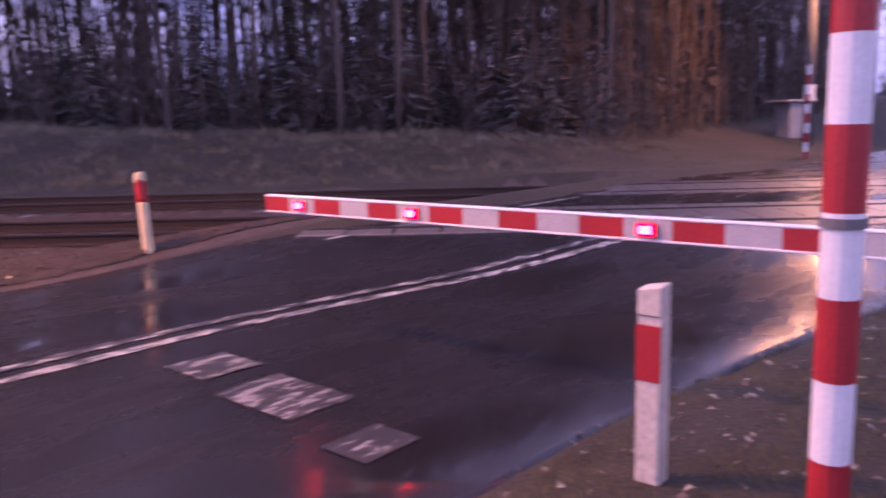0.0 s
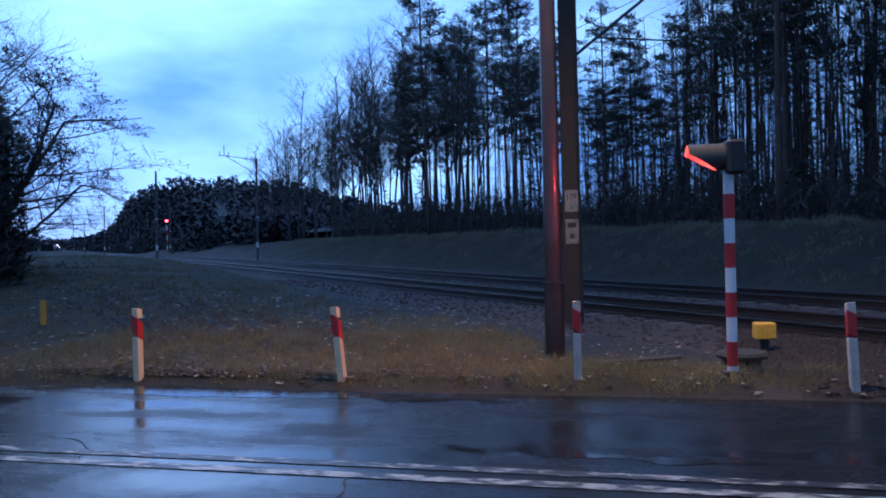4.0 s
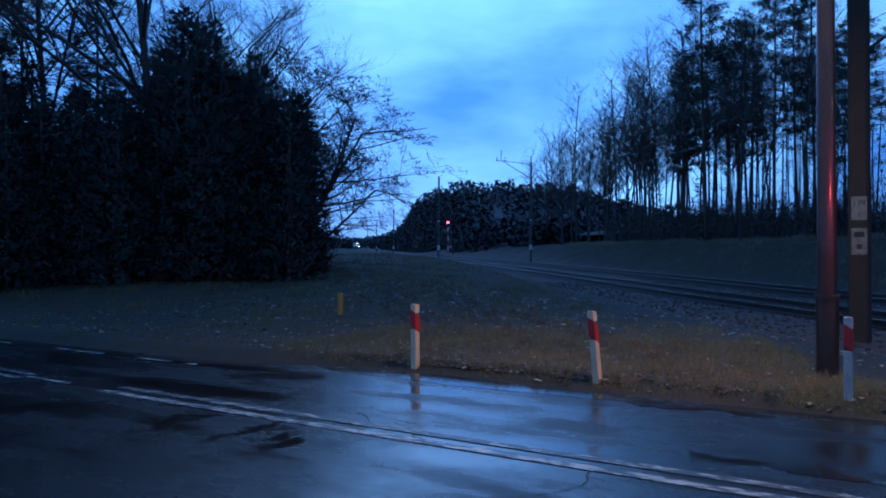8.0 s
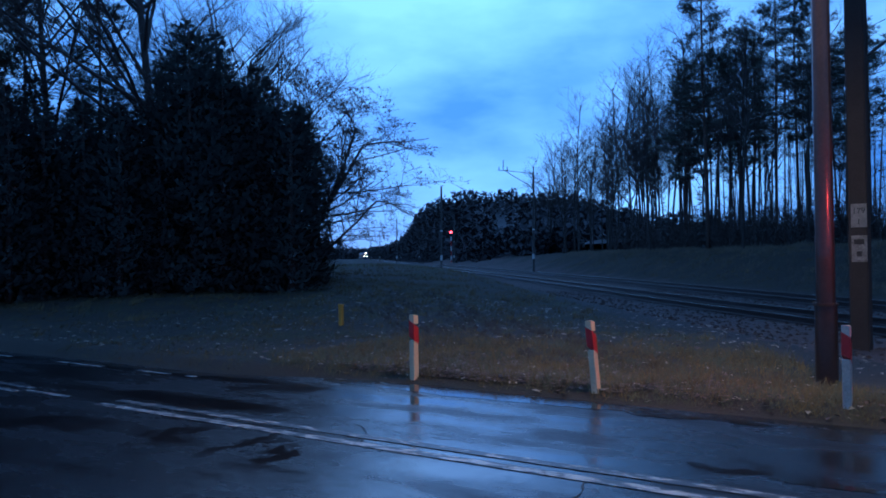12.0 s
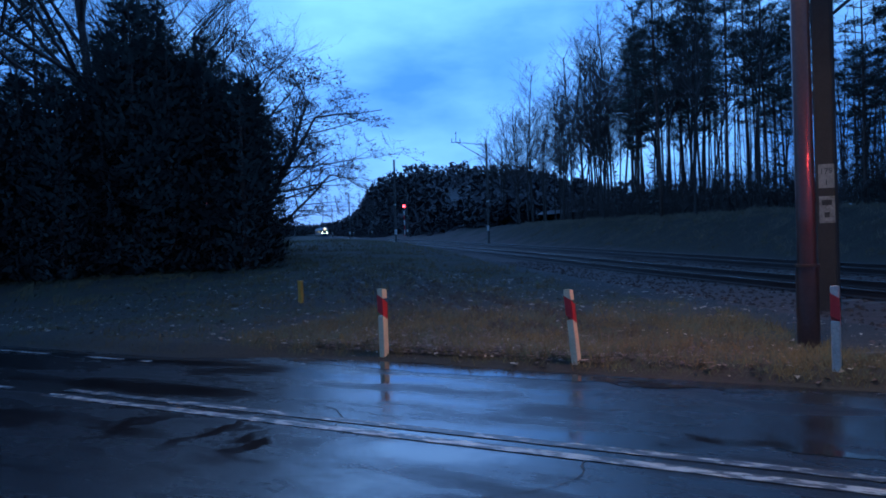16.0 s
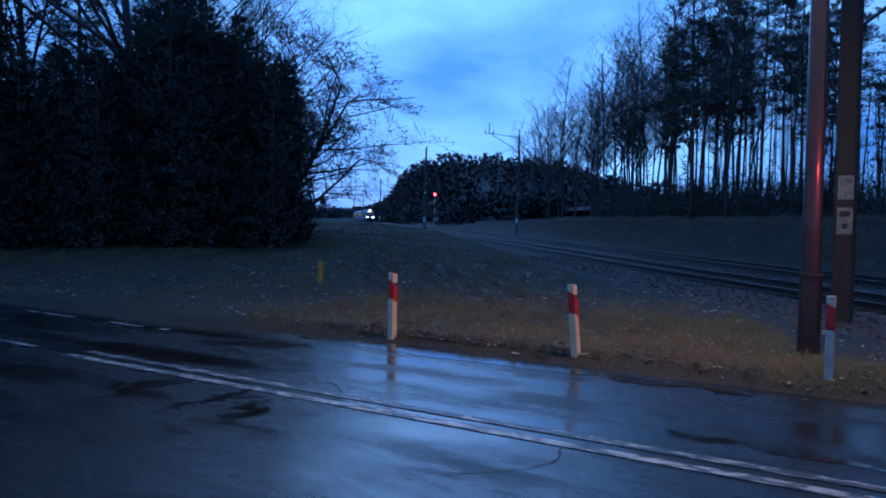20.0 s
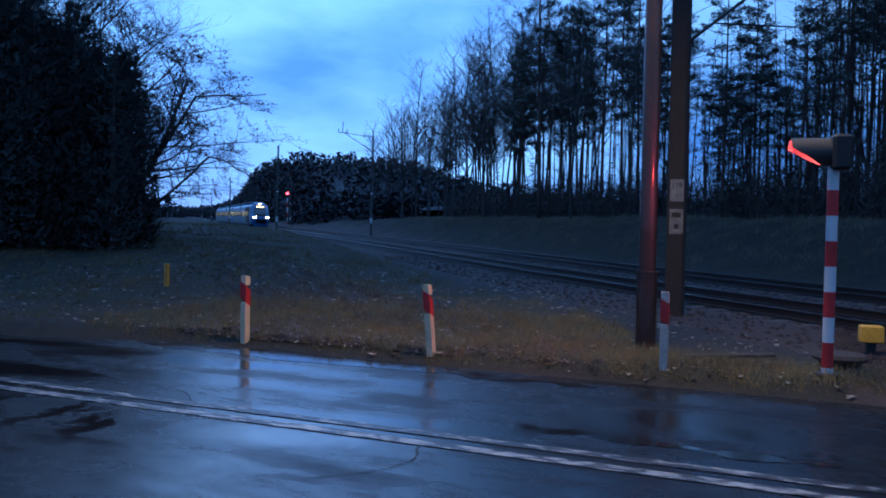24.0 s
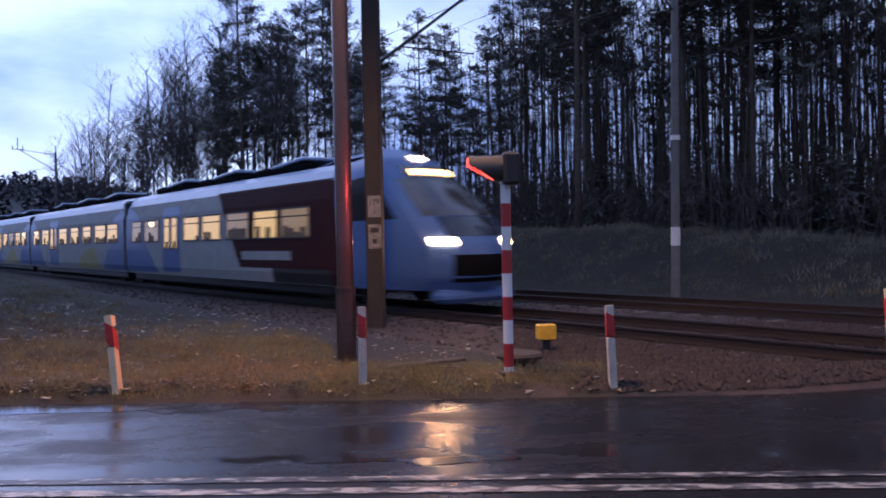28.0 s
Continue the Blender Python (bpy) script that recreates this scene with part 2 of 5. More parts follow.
def worn_paint(name, bare, tone=0.58):
    """White road paint, flaked off to the asphalt where the noise runs below `bare`."""
    m = material(name, (tone, tone, tone * 0.97), 0.42, var=0.3, scale=3, fine=30, bump=0.25)
    nt = m.node_tree
    b = nt.nodes["Principled BSDF"]
    N, L = nt.nodes.new, nt.links.new
    tc, mp, n, ramp, mix = N("ShaderNodeTexCoord"), N("ShaderNodeMapping"), N("ShaderNodeTexNoise"), N("ShaderNodeValToRGB"), N("ShaderNodeMix")
    mp.inputs["Scale"].default_value = (1, 3.0, 1)
    n.inputs["Scale"].default_value, n.inputs["Detail"].default_value, n.inputs["Roughness"].default_value = 4.5, 8, 0.68
    mix.data_type = "RGBA"
    L(tc.outputs["Object"], mp.inputs[0])
    L(mp.outputs[0], n.inputs["Vector"])
    L(n.outputs["Fac"], ramp.inputs[0])
    ramp.color_ramp.elements[0].position, ramp.color_ramp.elements[1].position = bare - 0.02, bare + 0.05
    L(ramp.outputs[0], mix.inputs[0])
    mix.inputs[6].default_value = (0.02, 0.0195, 0.022, 1)
    old = b.inputs["Base Color"].links[0].from_socket
    L(old, mix.inputs[7])
    L(mix.outputs[2], b.inputs["Base Color"])
    return m


MAT = {
    "asphalt": wet_asphalt(),
    "line": worn_paint("road_paint", 0.49, 0.40), "worn_line": worn_paint("worn_road_paint", 0.54, 0.40), "faint_line": worn_paint("faint_road_paint", 0.58, 0.24), "dull_line": worn_paint("dull_road_paint", 0.525, 0.24),
    "soil": material("grass_soil", (0.032, 0.025, 0.014), 0.95, colour2=(0.01, 0.009, 0.006), scale=0.8, fine=25, bump=0.8, dist=0.04),
    "ballast": material("ballast_stone", (0.054, 0.037, 0.033), 0.9, var=0.6, scale=4, fine=30, bump=1.0, dist=0.04, island=0.55),
    "old_yellow": material("faded_yellow_paint", (0.5, 0.31, 0.04), 0.6, var=0.4, scale=6),
    "plate": material("greyed_plate", (0.26, 0.24, 0.22), 0.6, colour2=(0.14, 0.12, 0.11), scale=8, fine=40, bump=0.1),
    "cinder": material("track_cinder", (0.024, 0.021, 0.021), 0.9, var=0.6, scale=3, fine=24, bump=1.0, dist=0.04),
    "litter": material("leaf_litter", (0.125, 0.08, 0.066), 0.75, colour2=(0.06, 0.038, 0.03), scale=6, bump=0, island=0.6),
    "bank": material("dead_bank_grass", (0.082, 0.068, 0.05), 0.9, colour2=(0.02, 0.018, 0.014), scale=0.6, bump=0, island=0.55),
    "straw": material("straw_tussock", (0.24, 0.20, 0.135), 0.9, colour2=(0.09, 0.075, 0.05), scale=0.9, bump=0, island=0.6),
    "clod": material("turned_soil", (0.06, 0.048, 0.036), 0.95, var=0.6, scale=4, fine=30, bump=0.8, dist=0.03),
    # barrier white: the dimmer light on its face is put into the grey
    "dim_band": material("dull_white_band", (0.46, 0.44, 0.45), 0.5, var=0.25, scale=5, fine=60, bump=0.1),
    "rail": material("rail_steel", (0.045, 0.033, 0.03), 0.5, 0.5, scale=3, fine=60),
    "railhead": material("rail_head", (0.55, 0.55, 0.56), 0.22, 1.0, var=0.1),
    "sleeper": material("sleeper_concrete", (0.10, 0.09, 0.085), 0.9, var=0.4),
    "slab": material("deck_concrete", (0.11, 0.10, 0.098), 0.35, var=0.4, scale=2, fine=30, island=0.2),
    "white": material("white_paint", (0.74, 0.74, 0.74), 0.5, var=0.18, scale=5, fine=60, bump=0.1),
    "red": material("red_paint", (0.50, 0.03, 0.03), 0.45, var=0.3, scale=5, fine=60, bump=0.1),
    "old_white": material("weathered_white_plastic", (0.62, 0.55, 0.47), 0.6, colour2=(0.36, 0.31, 0.26), scale=7, fine=40, bump=0.2),
    # white post plastic with the warm lamplight mixed into its colour
    "warm_tint": material("warm_tinted_white", (0.74, 0.58, 0.36), 0.5, var=0.25, scale=6, fine=50, bump=0.1),
    "yellow": material("yellow_paint", (0.75, 0.42, 0.03), 0.5, var=0.3, scale=6),
    "grime": material("stained_white_paint", (0.30, 0.27, 0.24), 0.6, colour2=(0.10, 0.08, 0.07), scale=9, fine=40, bump=0.1),
    "hood": material("hood_metal", (0.05, 0.048, 0.047), 0.5, var=0.3), "lining": material("hood_lining", (0.35, 0.33, 0.32), 0.5, var=0.2),
    "black": material("black_housing", (0.015, 0.015, 0.017), 0.5, var=0.3),
    "rust": material("rusty_pole", (0.055, 0.03, 0.024), 0.34, var=0.45, scale=3, fine=30, coat=0.5),
    "concrete": material("mast_concrete", (0.042, 0.031, 0.027), 0.85, var=0.4, scale=3),
    "grey": material("grey_concrete", (0.17, 0.165, 0.165), 0.85, var=0.35, scale=3),
    "bark": material("pine_bark", (0.13, 0.095, 0.078), 0.95, var=0.5, scale=3, fine=14, bump=0.9, dist=0.03),
    "birch": material("grey_bark", (0.085, 0.075, 0.07), 0.9, var=0.5, scale=3, fine=14, bump=0.6, dist=0.02),
    "needles": material("pine_needles", (0.105, 0.12, 0.10), 0.7, colour2=(0.08, 0.095, 0.078), scale=1.5, bump=0, island=0.12),
    "spruce": material("spruce_needles", (0.115, 0.125, 0.12), 0.75, colour2=(0.10, 0.115, 0.105), scale=1.5, bump=0, island=0.12),
    # bluish grey: the haze of distance is mixed into the colour
    "far_wood": material("hazy_far_wood", (0.078, 0.077, 0.086), 0.9, colour2=(0.07, 0.069, 0.077), scale=0.15, fine=2, bump=0, island=0.15),
    "twig": material("twig_brown", (0.095, 0.08, 0.074), 0.9, var=0.4),
    "lamp_red": material("red_lamp", (0.6, 0.02, 0.02), 0.3, emit=(1.0, 0.06, 0.03, 45), bump=0),
    "lamp_core": material("red_lamp_core", (0.8, 0.1, 0.1), 0.3, emit=(1.0, 0.035, 0.03, 16), bump=0),
    "lamp_rim": material("red_lamp_rim", (0.7, 0.03, 0.03), 0.3, emit=(1.0, 0.02, 0.02, 1.6), bump=0),
    "headlight": material("train_headlight", (0.9, 0.9, 0.8), 0.2, emit=(1.0, 0.60, 0.24, 55), bump=0),
    "top_lamp": material("train_top_lamp", (0.9, 0.9, 0.8), 0.2, emit=(1.0, 0.62, 0.26, 30), bump=0),
    "water": material("puddle_water", (0.02, 0.02, 0.022), 0.11, bump=0.006, fine=6), "tar": material("crack_tar", (0.012, 0.012, 0.013), 0.6),
    "grass": material("grass_blades", (0.068, 0.07, 0.026), 0.8, colour2=(0.02, 0.022, 0.01), scale=0.7, bump=0, island=0.6),
    "dry": material("dry_grass_blades", (0.17, 0.125, 0.04), 0.85, colour2=(0.03, 0.021, 0.01), scale=0.9, bump=0, island=0.6),
    "leaf": material("fallen_leaf", (0.34, 0.31, 0.26), 0.7, colour2=(0.13, 0.09, 0.05), scale=5, bump=0, island=0.4),
    "wood": material("weathered_plank", (0.05, 0.04, 0.034), 0.8, var=0.5, scale=4, fine=30),
    "metal": material("grey_metal", (0.32, 0.34, 0.37), 0.5, 0.3, var=0.25, scale=4),
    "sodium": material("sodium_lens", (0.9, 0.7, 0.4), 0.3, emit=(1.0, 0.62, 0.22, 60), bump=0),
    "amber": material("amber_display", (0.9, 0.6, 0.2), 0.3, emit=(1.0, 0.55, 0.16, 6), bump=0),
    "train_white": material("train_white", (0.38, 0.385, 0.375), 0.55, var=0.3, scale=2, bump=0, spec=0.2),
    # paler and bluer than the sides: sky light is put into the colour
    "train_roof": material("train_roof", (0.42, 0.55, 0.72), 0.35, var=0.2, scale=2, bump=0),
    "train_maroon": material("train_maroon", (0.06, 0.018, 0.02), 0.6, var=0.3, bump=0, spec=0.05),
    "train_ochre": material("train_ochre", (0.40, 0.36, 0.16), 0.55, var=0.25, bump=0, spec=0.2),
    "train_lit": material("lit_window", (0.5, 0.42, 0.28), 0.15, emit=(1.0, 0.70, 0.17, 0.36), bump=0, scale=1.2),
    "train_lit_dim": material("dim_lit_window", (0.3, 0.26, 0.2), 0.15, emit=(1.0, 0.72, 0.25, 0.11), bump=0, scale=1.2),
    "train_lamp": material("saloon_lamp", (0.9, 0.8, 0.5), 0.3, emit=(1.0, 0.72, 0.25, 3.0), bump=0),
    # near-black for the coupler opening's painted shade and for dark roof cases
    "dull_black": material("shade_and_case_black", (0.008, 0.008, 0.009), 1.0, spec=0.05, bump=0),
    "mast_grey": material("far_mast_concrete", (0.13, 0.125, 0.12), 0.9, var=0.35, scale=3),
    "train_glass": material("windscreen_glass", (0.05, 0.055, 0.06), 0.06, bump=0, coat=1.0),
    "cab_glass": material("cab_side_glass", (0.012, 0.013, 0.016), 0.35, bump=0, spec=0.15),
    "seat": material("dark_seat", (0.03, 0.03, 0.04), 0.8),
    "train_blue": material("train_blue", (0.06, 0.14, 0.33), 0.32, var=0.15, bump=0, spec=0.4),
    "train_dark": material("train_dark_glass", (0.01, 0.011, 0.014), 0.08, bump=0, coat=1.0),
}


# ---- building helpers ----
class Mesh:
    def __init__(self):
        self.v, self.f, self.k = [], [], []

    def add(self, vs, fs, k=0):
        n = len(self.v)
        self.v += [tuple(p) for p in vs]
        self.f += [tuple(i + n for i in f) for f in fs]
        self.k += [k] * len(fs)
        return self

    def box(self, c, size, m=None, k=0, bevel=0.0):
        x, y, z = (a / 2 for a in size)
        if bevel:
            b = min(bevel, x * 0.9, y * 0.9, z * 0.9)
            ring = [(-x + b, -y), (x - b, -y), (x, -y + b), (x, y - b), (x - b, y), (-x + b, y), (-x, y - b), (-x, -y + b)]
            inn = [(px * (x - b) / x, py * (y - b) / y) for px, py in ring]
            vs = [(*p, -z) for p in inn] + [(*p, -z + b) for p in ring] + [(*p, z - b) for p in ring] + [(*p, z) for p in inn]
            fs = [tuple(range(7, -1, -1)), tuple(range(24, 32))]
            for r in range(3):
                fs += [(r * 8 + i, r * 8 + (i + 1) % 8, r * 8 + 8 + (i + 1) % 8, r * 8 + 8 + i) for i in range(8)]
        else:
            vs = [(sx * x, sy * y, sz * z) for sz in (-1, 1) for sx, sy in ((-1, -1), (1, -1), (1, 1), (-1, 1))]
            fs = [(3, 2, 1, 0), (4, 5, 6, 7), (0, 1, 5, 4), (1, 2, 6, 5), (2, 3, 7, 6), (3, 0, 4, 7)]
        vs = [Vector(p) for p in vs]
        if m is not None:
            vs = [m @ p for p in vs]
        return self.add([p + Vector(c) for p in vs], fs, k)

    def tube(self, pts, radii, n=8, k=0, caps=True):
        """A tapered tube along points."""
        pts = [Vector(p) for p in pts]
        vs = []
        for i, p in enumerate(pts):
            d = (pts[min(i + 1, len(pts) - 1)] - pts[max(i - 1, 0)]).normalized()
            a = d.cross(Vector((0, 0, 1)) if abs(d.z) < 0.9 else Vector((1, 0, 0))).normalized()
            b = d.cross(a)
            r = radii[i] if hasattr(radii, "__len__") else radii
            vs += [p + (a * math.cos(6.28318 * j / n) + b * math.sin(6.28318 * j / n)) * r for j in range(n)]
        fs = [(i * n + j, i * n + n + j, i * n + n + (j + 1) % n, i * n + (j + 1) % n) for i in range(len(pts) - 1) for j in range(n)]
        if caps:
            fs += [tuple(range(n)), tuple(range(len(vs) - 1, len(vs) - n - 1, -1))]
        return self.add(vs, fs, k)

    def data(self, name, mats, smooth=False, soft=False):
        me = bpy.data.meshes.new(name)
        me.from_pydata(self.v, [], self.f)
        for m in mats:
            me.materials.append(m)
        if len(mats) > 1:
            me.polygons.foreach_set("material_index", self.k)
        if smooth:
            me.polygons.foreach_set("use_smooth", [True] * len(self.f))
        me.update()
        if soft:  # blades and needles too fine to shade one by one
            me.normals_split_custom_set_from_vertices([(0, 0, 1)] * len(self.v))
        return me


def part(name, mesh, mats, parent=None, label="", smooth=False):
    me = mesh.data(name, mats if isinstance(mats, (list, tuple)) else [mats], smooth) if isinstance(mesh, Mesh) else mesh
    ob = new(name, me)
    ob.parent = parent
    return tagged(ob, label) if label else ob


def thing(name, label, category, group="", kind="", m=None):
    ob = new(name)
    if m is not None:
        ob.matrix_basis = m
    return tagged(ob, label, category, group, kind)


# ---- ground, road, railway ----
def axis_steps(lo, hi, fine_lo, fine_hi, fine, grow=1.1):
    out, x, d = [], fine_lo, fine
    while x < fine_hi:
        out.append(x)
        x += fine
    out.append(fine_hi)
    x, d = fine_hi, fine
    while x < hi:
        d *= grow
        x = min(x + d, hi)
        out.append(x)
    x, d = fine_lo, fine
    while x > lo:
        d *= grow
        x = max(x - d, lo)
        out.insert(0, x)
    return out


def grass_edge(s):
    """Where the grass of the verge ends and the dark cinder beside the track begins."""
    return -4.3 - 1.3 * (1 - step(-4, 5, s))


def on_grass(x, y):
    """True on the grassed ground of the camera's side, false on the cinder and ballast."""
    s, o = along(x, y)
    wob = noise.noise((x * 0.8, y * 0.8, 20))
    if o > 0 or (x > 1.35 + 0.6 * wob and s < 2.5 and y > 8.3):
        return False
    return o < grass_edge(s) + 0.35 * wob or y < 9.75 + 0.5 * wob


def base_ground(x, y):
    """The ground without the wooded hill."""
    d = math.hypot(x, y)
    h = ground_z(x, y)
    return h + (3.0 - h) * step(250, 600, d) if d > 250 else h


def far_ground(x, y):
    hx, hy = x + 139, y - 228
    r = math.hypot(hx * 0.875 + hy * 0.485, (-hx * 0.485 + hy * 0.875) / 1.7)
    return base_ground(x, y) + 11.8 * (1 - step(24, 72, r)) * step(7.6, 17, along(x, y)[1])


def open_ground(x, y):
    """The bare ground; under the hill's closed wood it stays low, and the wood's floor lies over it."""
    s, o = along(x, y)
    h = base_ground(x, y)
    return min(h, rail_z(s) - 0.4) if o > 5 and -330 < x < -38 and 108 < y < 440 and x * x + y * y > 25600 else h


def build_ground():
    xs = axis_steps(-1500, 1500, -24, 24, 0.4)
    ys = sorted(set(axis_steps(-1500, 1500, -3.2, 34, 0.4) + [ROAD_NEAR, ROAD_NEAR - 0.08, ROAD_NEAR + 0.08, ROAD_NEAR + 0.18, ROAD_FAR, ROAD_FAR + 0.06, ROAD_FAR + 0.2, ROAD_FAR - 0.08, ROAD_FAR - 0.18, ROAD_FAR - 0.62, ROAD_FAR - 0.5, ROAD_FAR - 0.75, ROAD_NEAR - 0.85]))
    g = Mesh()
    n = len(xs)
    g.v = [(x, y, open_ground(x, y)) for y in ys for x in xs]
    g.f = [(j * n + i, j * n + i + 1, j * n + n + i + 1, j * n + n + i) for j in range(len(ys) - 1) for i in range(n - 1)]
    g.k = [0] * len(g.f)
    for q, f in enumerate(g.f):
        x, y = g.v[f[0]][0] + 0.2, g.v[f[0]][1] + 0.2
        s, o = along(x, y)
        wob = 0.5 * noise.noise((x * 0.8, y * 0.8, 20))
        if o < 0 and s > -8 and y > ROAD_FAR and not on_grass(x, y):
            g.k[q] = 2
        if (-3.4 + wob < o < 7.4 + wob or (o < 0 and s < 2 + wob * 4 and x > 0.9 + wob * 1.5 and y > 8.62 + wob * 0.4)) and (y > ROAD_FAR + 0.05 or y < ROAD_NEAR):
            g.k[q] = 1
    tagged(part("ground", g, [MAT["soil"], MAT["ballast"], MAT["cinder"]], smooth=True), "rough autumn grass, soil and trackside stone round a level crossing", "ground", kind="structure")


def build_road():
    r = Mesh()
    xs = axis_steps(-700, 700, -20, 26, 0.25)
    ys = [ROAD_NEAR, 2.1, 2.5, 3, 3.5, 4, 4.5, 5, 5.2, 5.4, 5.6, 6, 6.5, 7, 7.5, 8.0, 8.3, ROAD_FAR]
    n = len(xs)
    top = []
    for y in ys:
        for x in xs:
            e = 0.0
            if y in (ROAD_NEAR, ROAD_FAR):
                e = 0.10 * noise.noise((x * 0.9, y, 2))
            yy = sway(x) + (y if y < 5.5 else 5.5 + (y - 5.5) * (road_far(x) - sway(x) - 5.5) / (ROAD_FAR - 5.5))
            top.append((x, yy + e, road_z(x, yy) - (0.02 if y in (ROAD_NEAR, ROAD_FAR) else 0)))
    r.add(top, [(j * n + i, j * n + i + 1, j * n + n + i + 1, j * n + n + i) for j in range(len(ys) - 1) for i in range(n - 1)])
    low = [(x, y, z - 0.25) for x, y, z in top[:n]] + [(x, y, z - 0.25) for x, y, z in top[-n:]]
    b = len(r.v)
    r.add(low, [])
    r.f += [(i + 1, i, b + i, b + i + 1) for i in range(n - 1)] + [(b - n + i, b - n + i + 1, b + n + i + 1, b + n + i) for i in range(n - 1)]
    r.k += [0] * (2 * n - 2)
    tagged(part("road", r, MAT["asphalt"], smooth=True), "wet patched asphalt road with puddles and cracks", "road", kind="structure")


def paint_strip(m, x0, x1, y0, y1, rng, gap=0.0, flake=0.0):
    """A painted strip in short pieces with ragged ends; some pieces are worn away."""
    x = x0
    while x < x1 - 1e-3:
        l = min(rng.uniform(0.16, 0.4), x1 - x)
        if rng.random() >= gap:
            w = (y1 - y0) * flake * 0.5
            a, b = y0 + rng.uniform(0, w), y1 - rng.uniform(0, w)
            c, d = y0 + rng.uniform(0, w), y1 - rng.uniform(0, w)
            p, q = sway(x), sway(x + l)
            m.add([(u, v, road_z(u, v) + 0.006) for u, v in ((x, a + p), (x + l, c + q), (x + l, d + q), (x, b + p))], [(0, 1, 2, 3)])
        x += l


def build_lines():
    rng = random.Random(2)
    for yc, gap in ((5.30, 0.0), (5.56, 0.0)):
        m = Mesh()
        paint_strip(m, -60, -10.2, yc - 0.06, yc + 0.06, rng, 0.3, 0.2)
        if yc < 5.4:
            paint_strip(m, -10.2, -9.2, yc + 0.05, yc + 0.15, rng, 0.2, 0.3)
        paint_strip(m, -8.4, 10.4, yc - 0.065, yc + 0.065, rng, gap, 0.2 if yc > 5.4 else 0.08)
        tagged(part("centre_line", m, MAT["line" if yc < 5.4 else "worn_line"]), "worn double white centre line painted on asphalt", "road marking", kind="structure")
    m = Mesh()
    for a, b in ((-15.4, -14.2), (-12.8, -11.2), (-10.6, -9.2)):
        paint_strip(m, a, b, 7.28, 7.38, rng, 0.25, 0.3)
    for a, b in ((6.3, 6.95), (7.4, 8.2), (8.75, 9.6), (10.2, 11.9), (12.6, 14.0)):
        yc = 7.36 - sway((a + b) / 2)
        paint_strip(m, a, b, yc - 0.05, yc + 0.05, rng, 0.03, 0.1)
    tagged(part("edge_line", m, MAT["line"]), "broken white edge line worn thin", "road marking", kind="structure")
    for x0, x1, y0, y1, gap in ((2.6, 3.08, 4.28, 4.76, 0.04), (2.46, 3.02, 3.30, 4.06, 0.12), (2.36, 2.78, 2.62, 2.95, 0.4)):
        m = Mesh()
        y = y0
        while y < y1:
            l = y1 - y0
            paint_strip(m, x0 + rng.uniform(0, 0.05) + 0.03 * (y - y0), x1 - rng.uniform(0, 0.05) + 0.03 * (y - y0), y, min(y + l, y1) - 0.004, rng, 0.0, 0.1)
            y += l
        tagged(part("stop_line", m, MAT["dull_line" if gap < 0.2 else "faint_line"]), "block of a worn white stop line on asphalt", "road marking", "blocks of the stop line", kind="structure")


def rail_profile():
    return [(-0.07, -0.17), (0.07, -0.17), (0.07, -0.155), (0.012, -0.13), (0.012, -0.045), (0.036, -0.035), (0.036, -0.004), (0.03, 0.0), (-0.03, 0.0), (-0.036, -0.004), (-0.036, -0.035), (-0.012, -0.045), (-0.012, -0.13), (-0.07, -0.155)]


def build_rails():
    ss = [-70, -40, -25, -15, -5, 5, 15, 25, 35, 50, 65, 80, 110, 150, 220, 320, 480, 720]
    prof = rail_profile()
    for c in (0, 4.375):
        o = thing("railway_track", "railway track with rusty rails on concrete sleepers in stone ballast", "railway track", "the two tracks")
        for side in (-0.753, 0.753):
            m = Mesh()
            n = len(prof)
            for s in ss:
                p = track(s, c + side)
                m.v += [(p.x + NX * a, p.y + NY * a, p.z + b + 0.012) for a, b in prof]
            for i in range(len(ss) - 1):
                for j in range(n):
                    m.f.append((i * n + j, i * n + (j + 1) % n, i * n + n + (j + 1) % n, i * n + n + j))
                    m.k.append(1 if j == 7 else 0)
            part("rail", m, [MAT["rail"], MAT["railhead"]], o, "rusty steel rail with a bright worn head")
        me = Mesh().box((0, 0, -0.085), (2.5, 0.24, 0.16), bevel=0.03).data("sleeper", [MAT["sleeper"]])
        for i in range(90):
            s = -24 + i * 0.62
            p = track(s, c, -0.17)
            if ROAD_NEAR - 1.2 < p.y < ROAD_FAR + 1.0:
                continue
            ob = part("sleeper", me, None, o)
            ob.matrix_basis = Matrix.Translation(p) @ Matrix.Rotation(math.atan2(NY, NX), 4, "Z")


def build_deck():
    """Slabs between and beside the rails where the road crosses them."""
    o = thing("crossing_deck", "worn concrete slabs between rails of a level crossing", "crossing deck", kind="structure")
    wide = Mesh().box((0, 0, -0.05), (1.34, 0.585, 0.1), bevel=0.012).data("slab", [MAT["slab"]])
    slim = Mesh().box((0, 0, -0.05), (0.5, 0.585, 0.1), bevel=0.012).data("slab", [MAT["slab"]])
    for c in (0, 4.375):
        for off, me in ((0, wide), (-1.08, slim), (1.08, slim)):
            for i in range(20):
                p = track(-20.5 + 0.6 * i, c + off)
                if not ROAD_NEAR + sway(p.x) + 0.1 < p.y < road_far(p.x) - 0.1:
                    continue
                ob = part("slab", me, None, o)
                ob.matrix_basis = Matrix.Translation((p.x, p.y, road_z(p.x, p.y) + 0.002)) @ Matrix.Rotation(math.atan2(NY, NX), 4, "Z")


build_ground()
build_road()
build_deck()
build_lines()
build_rails()


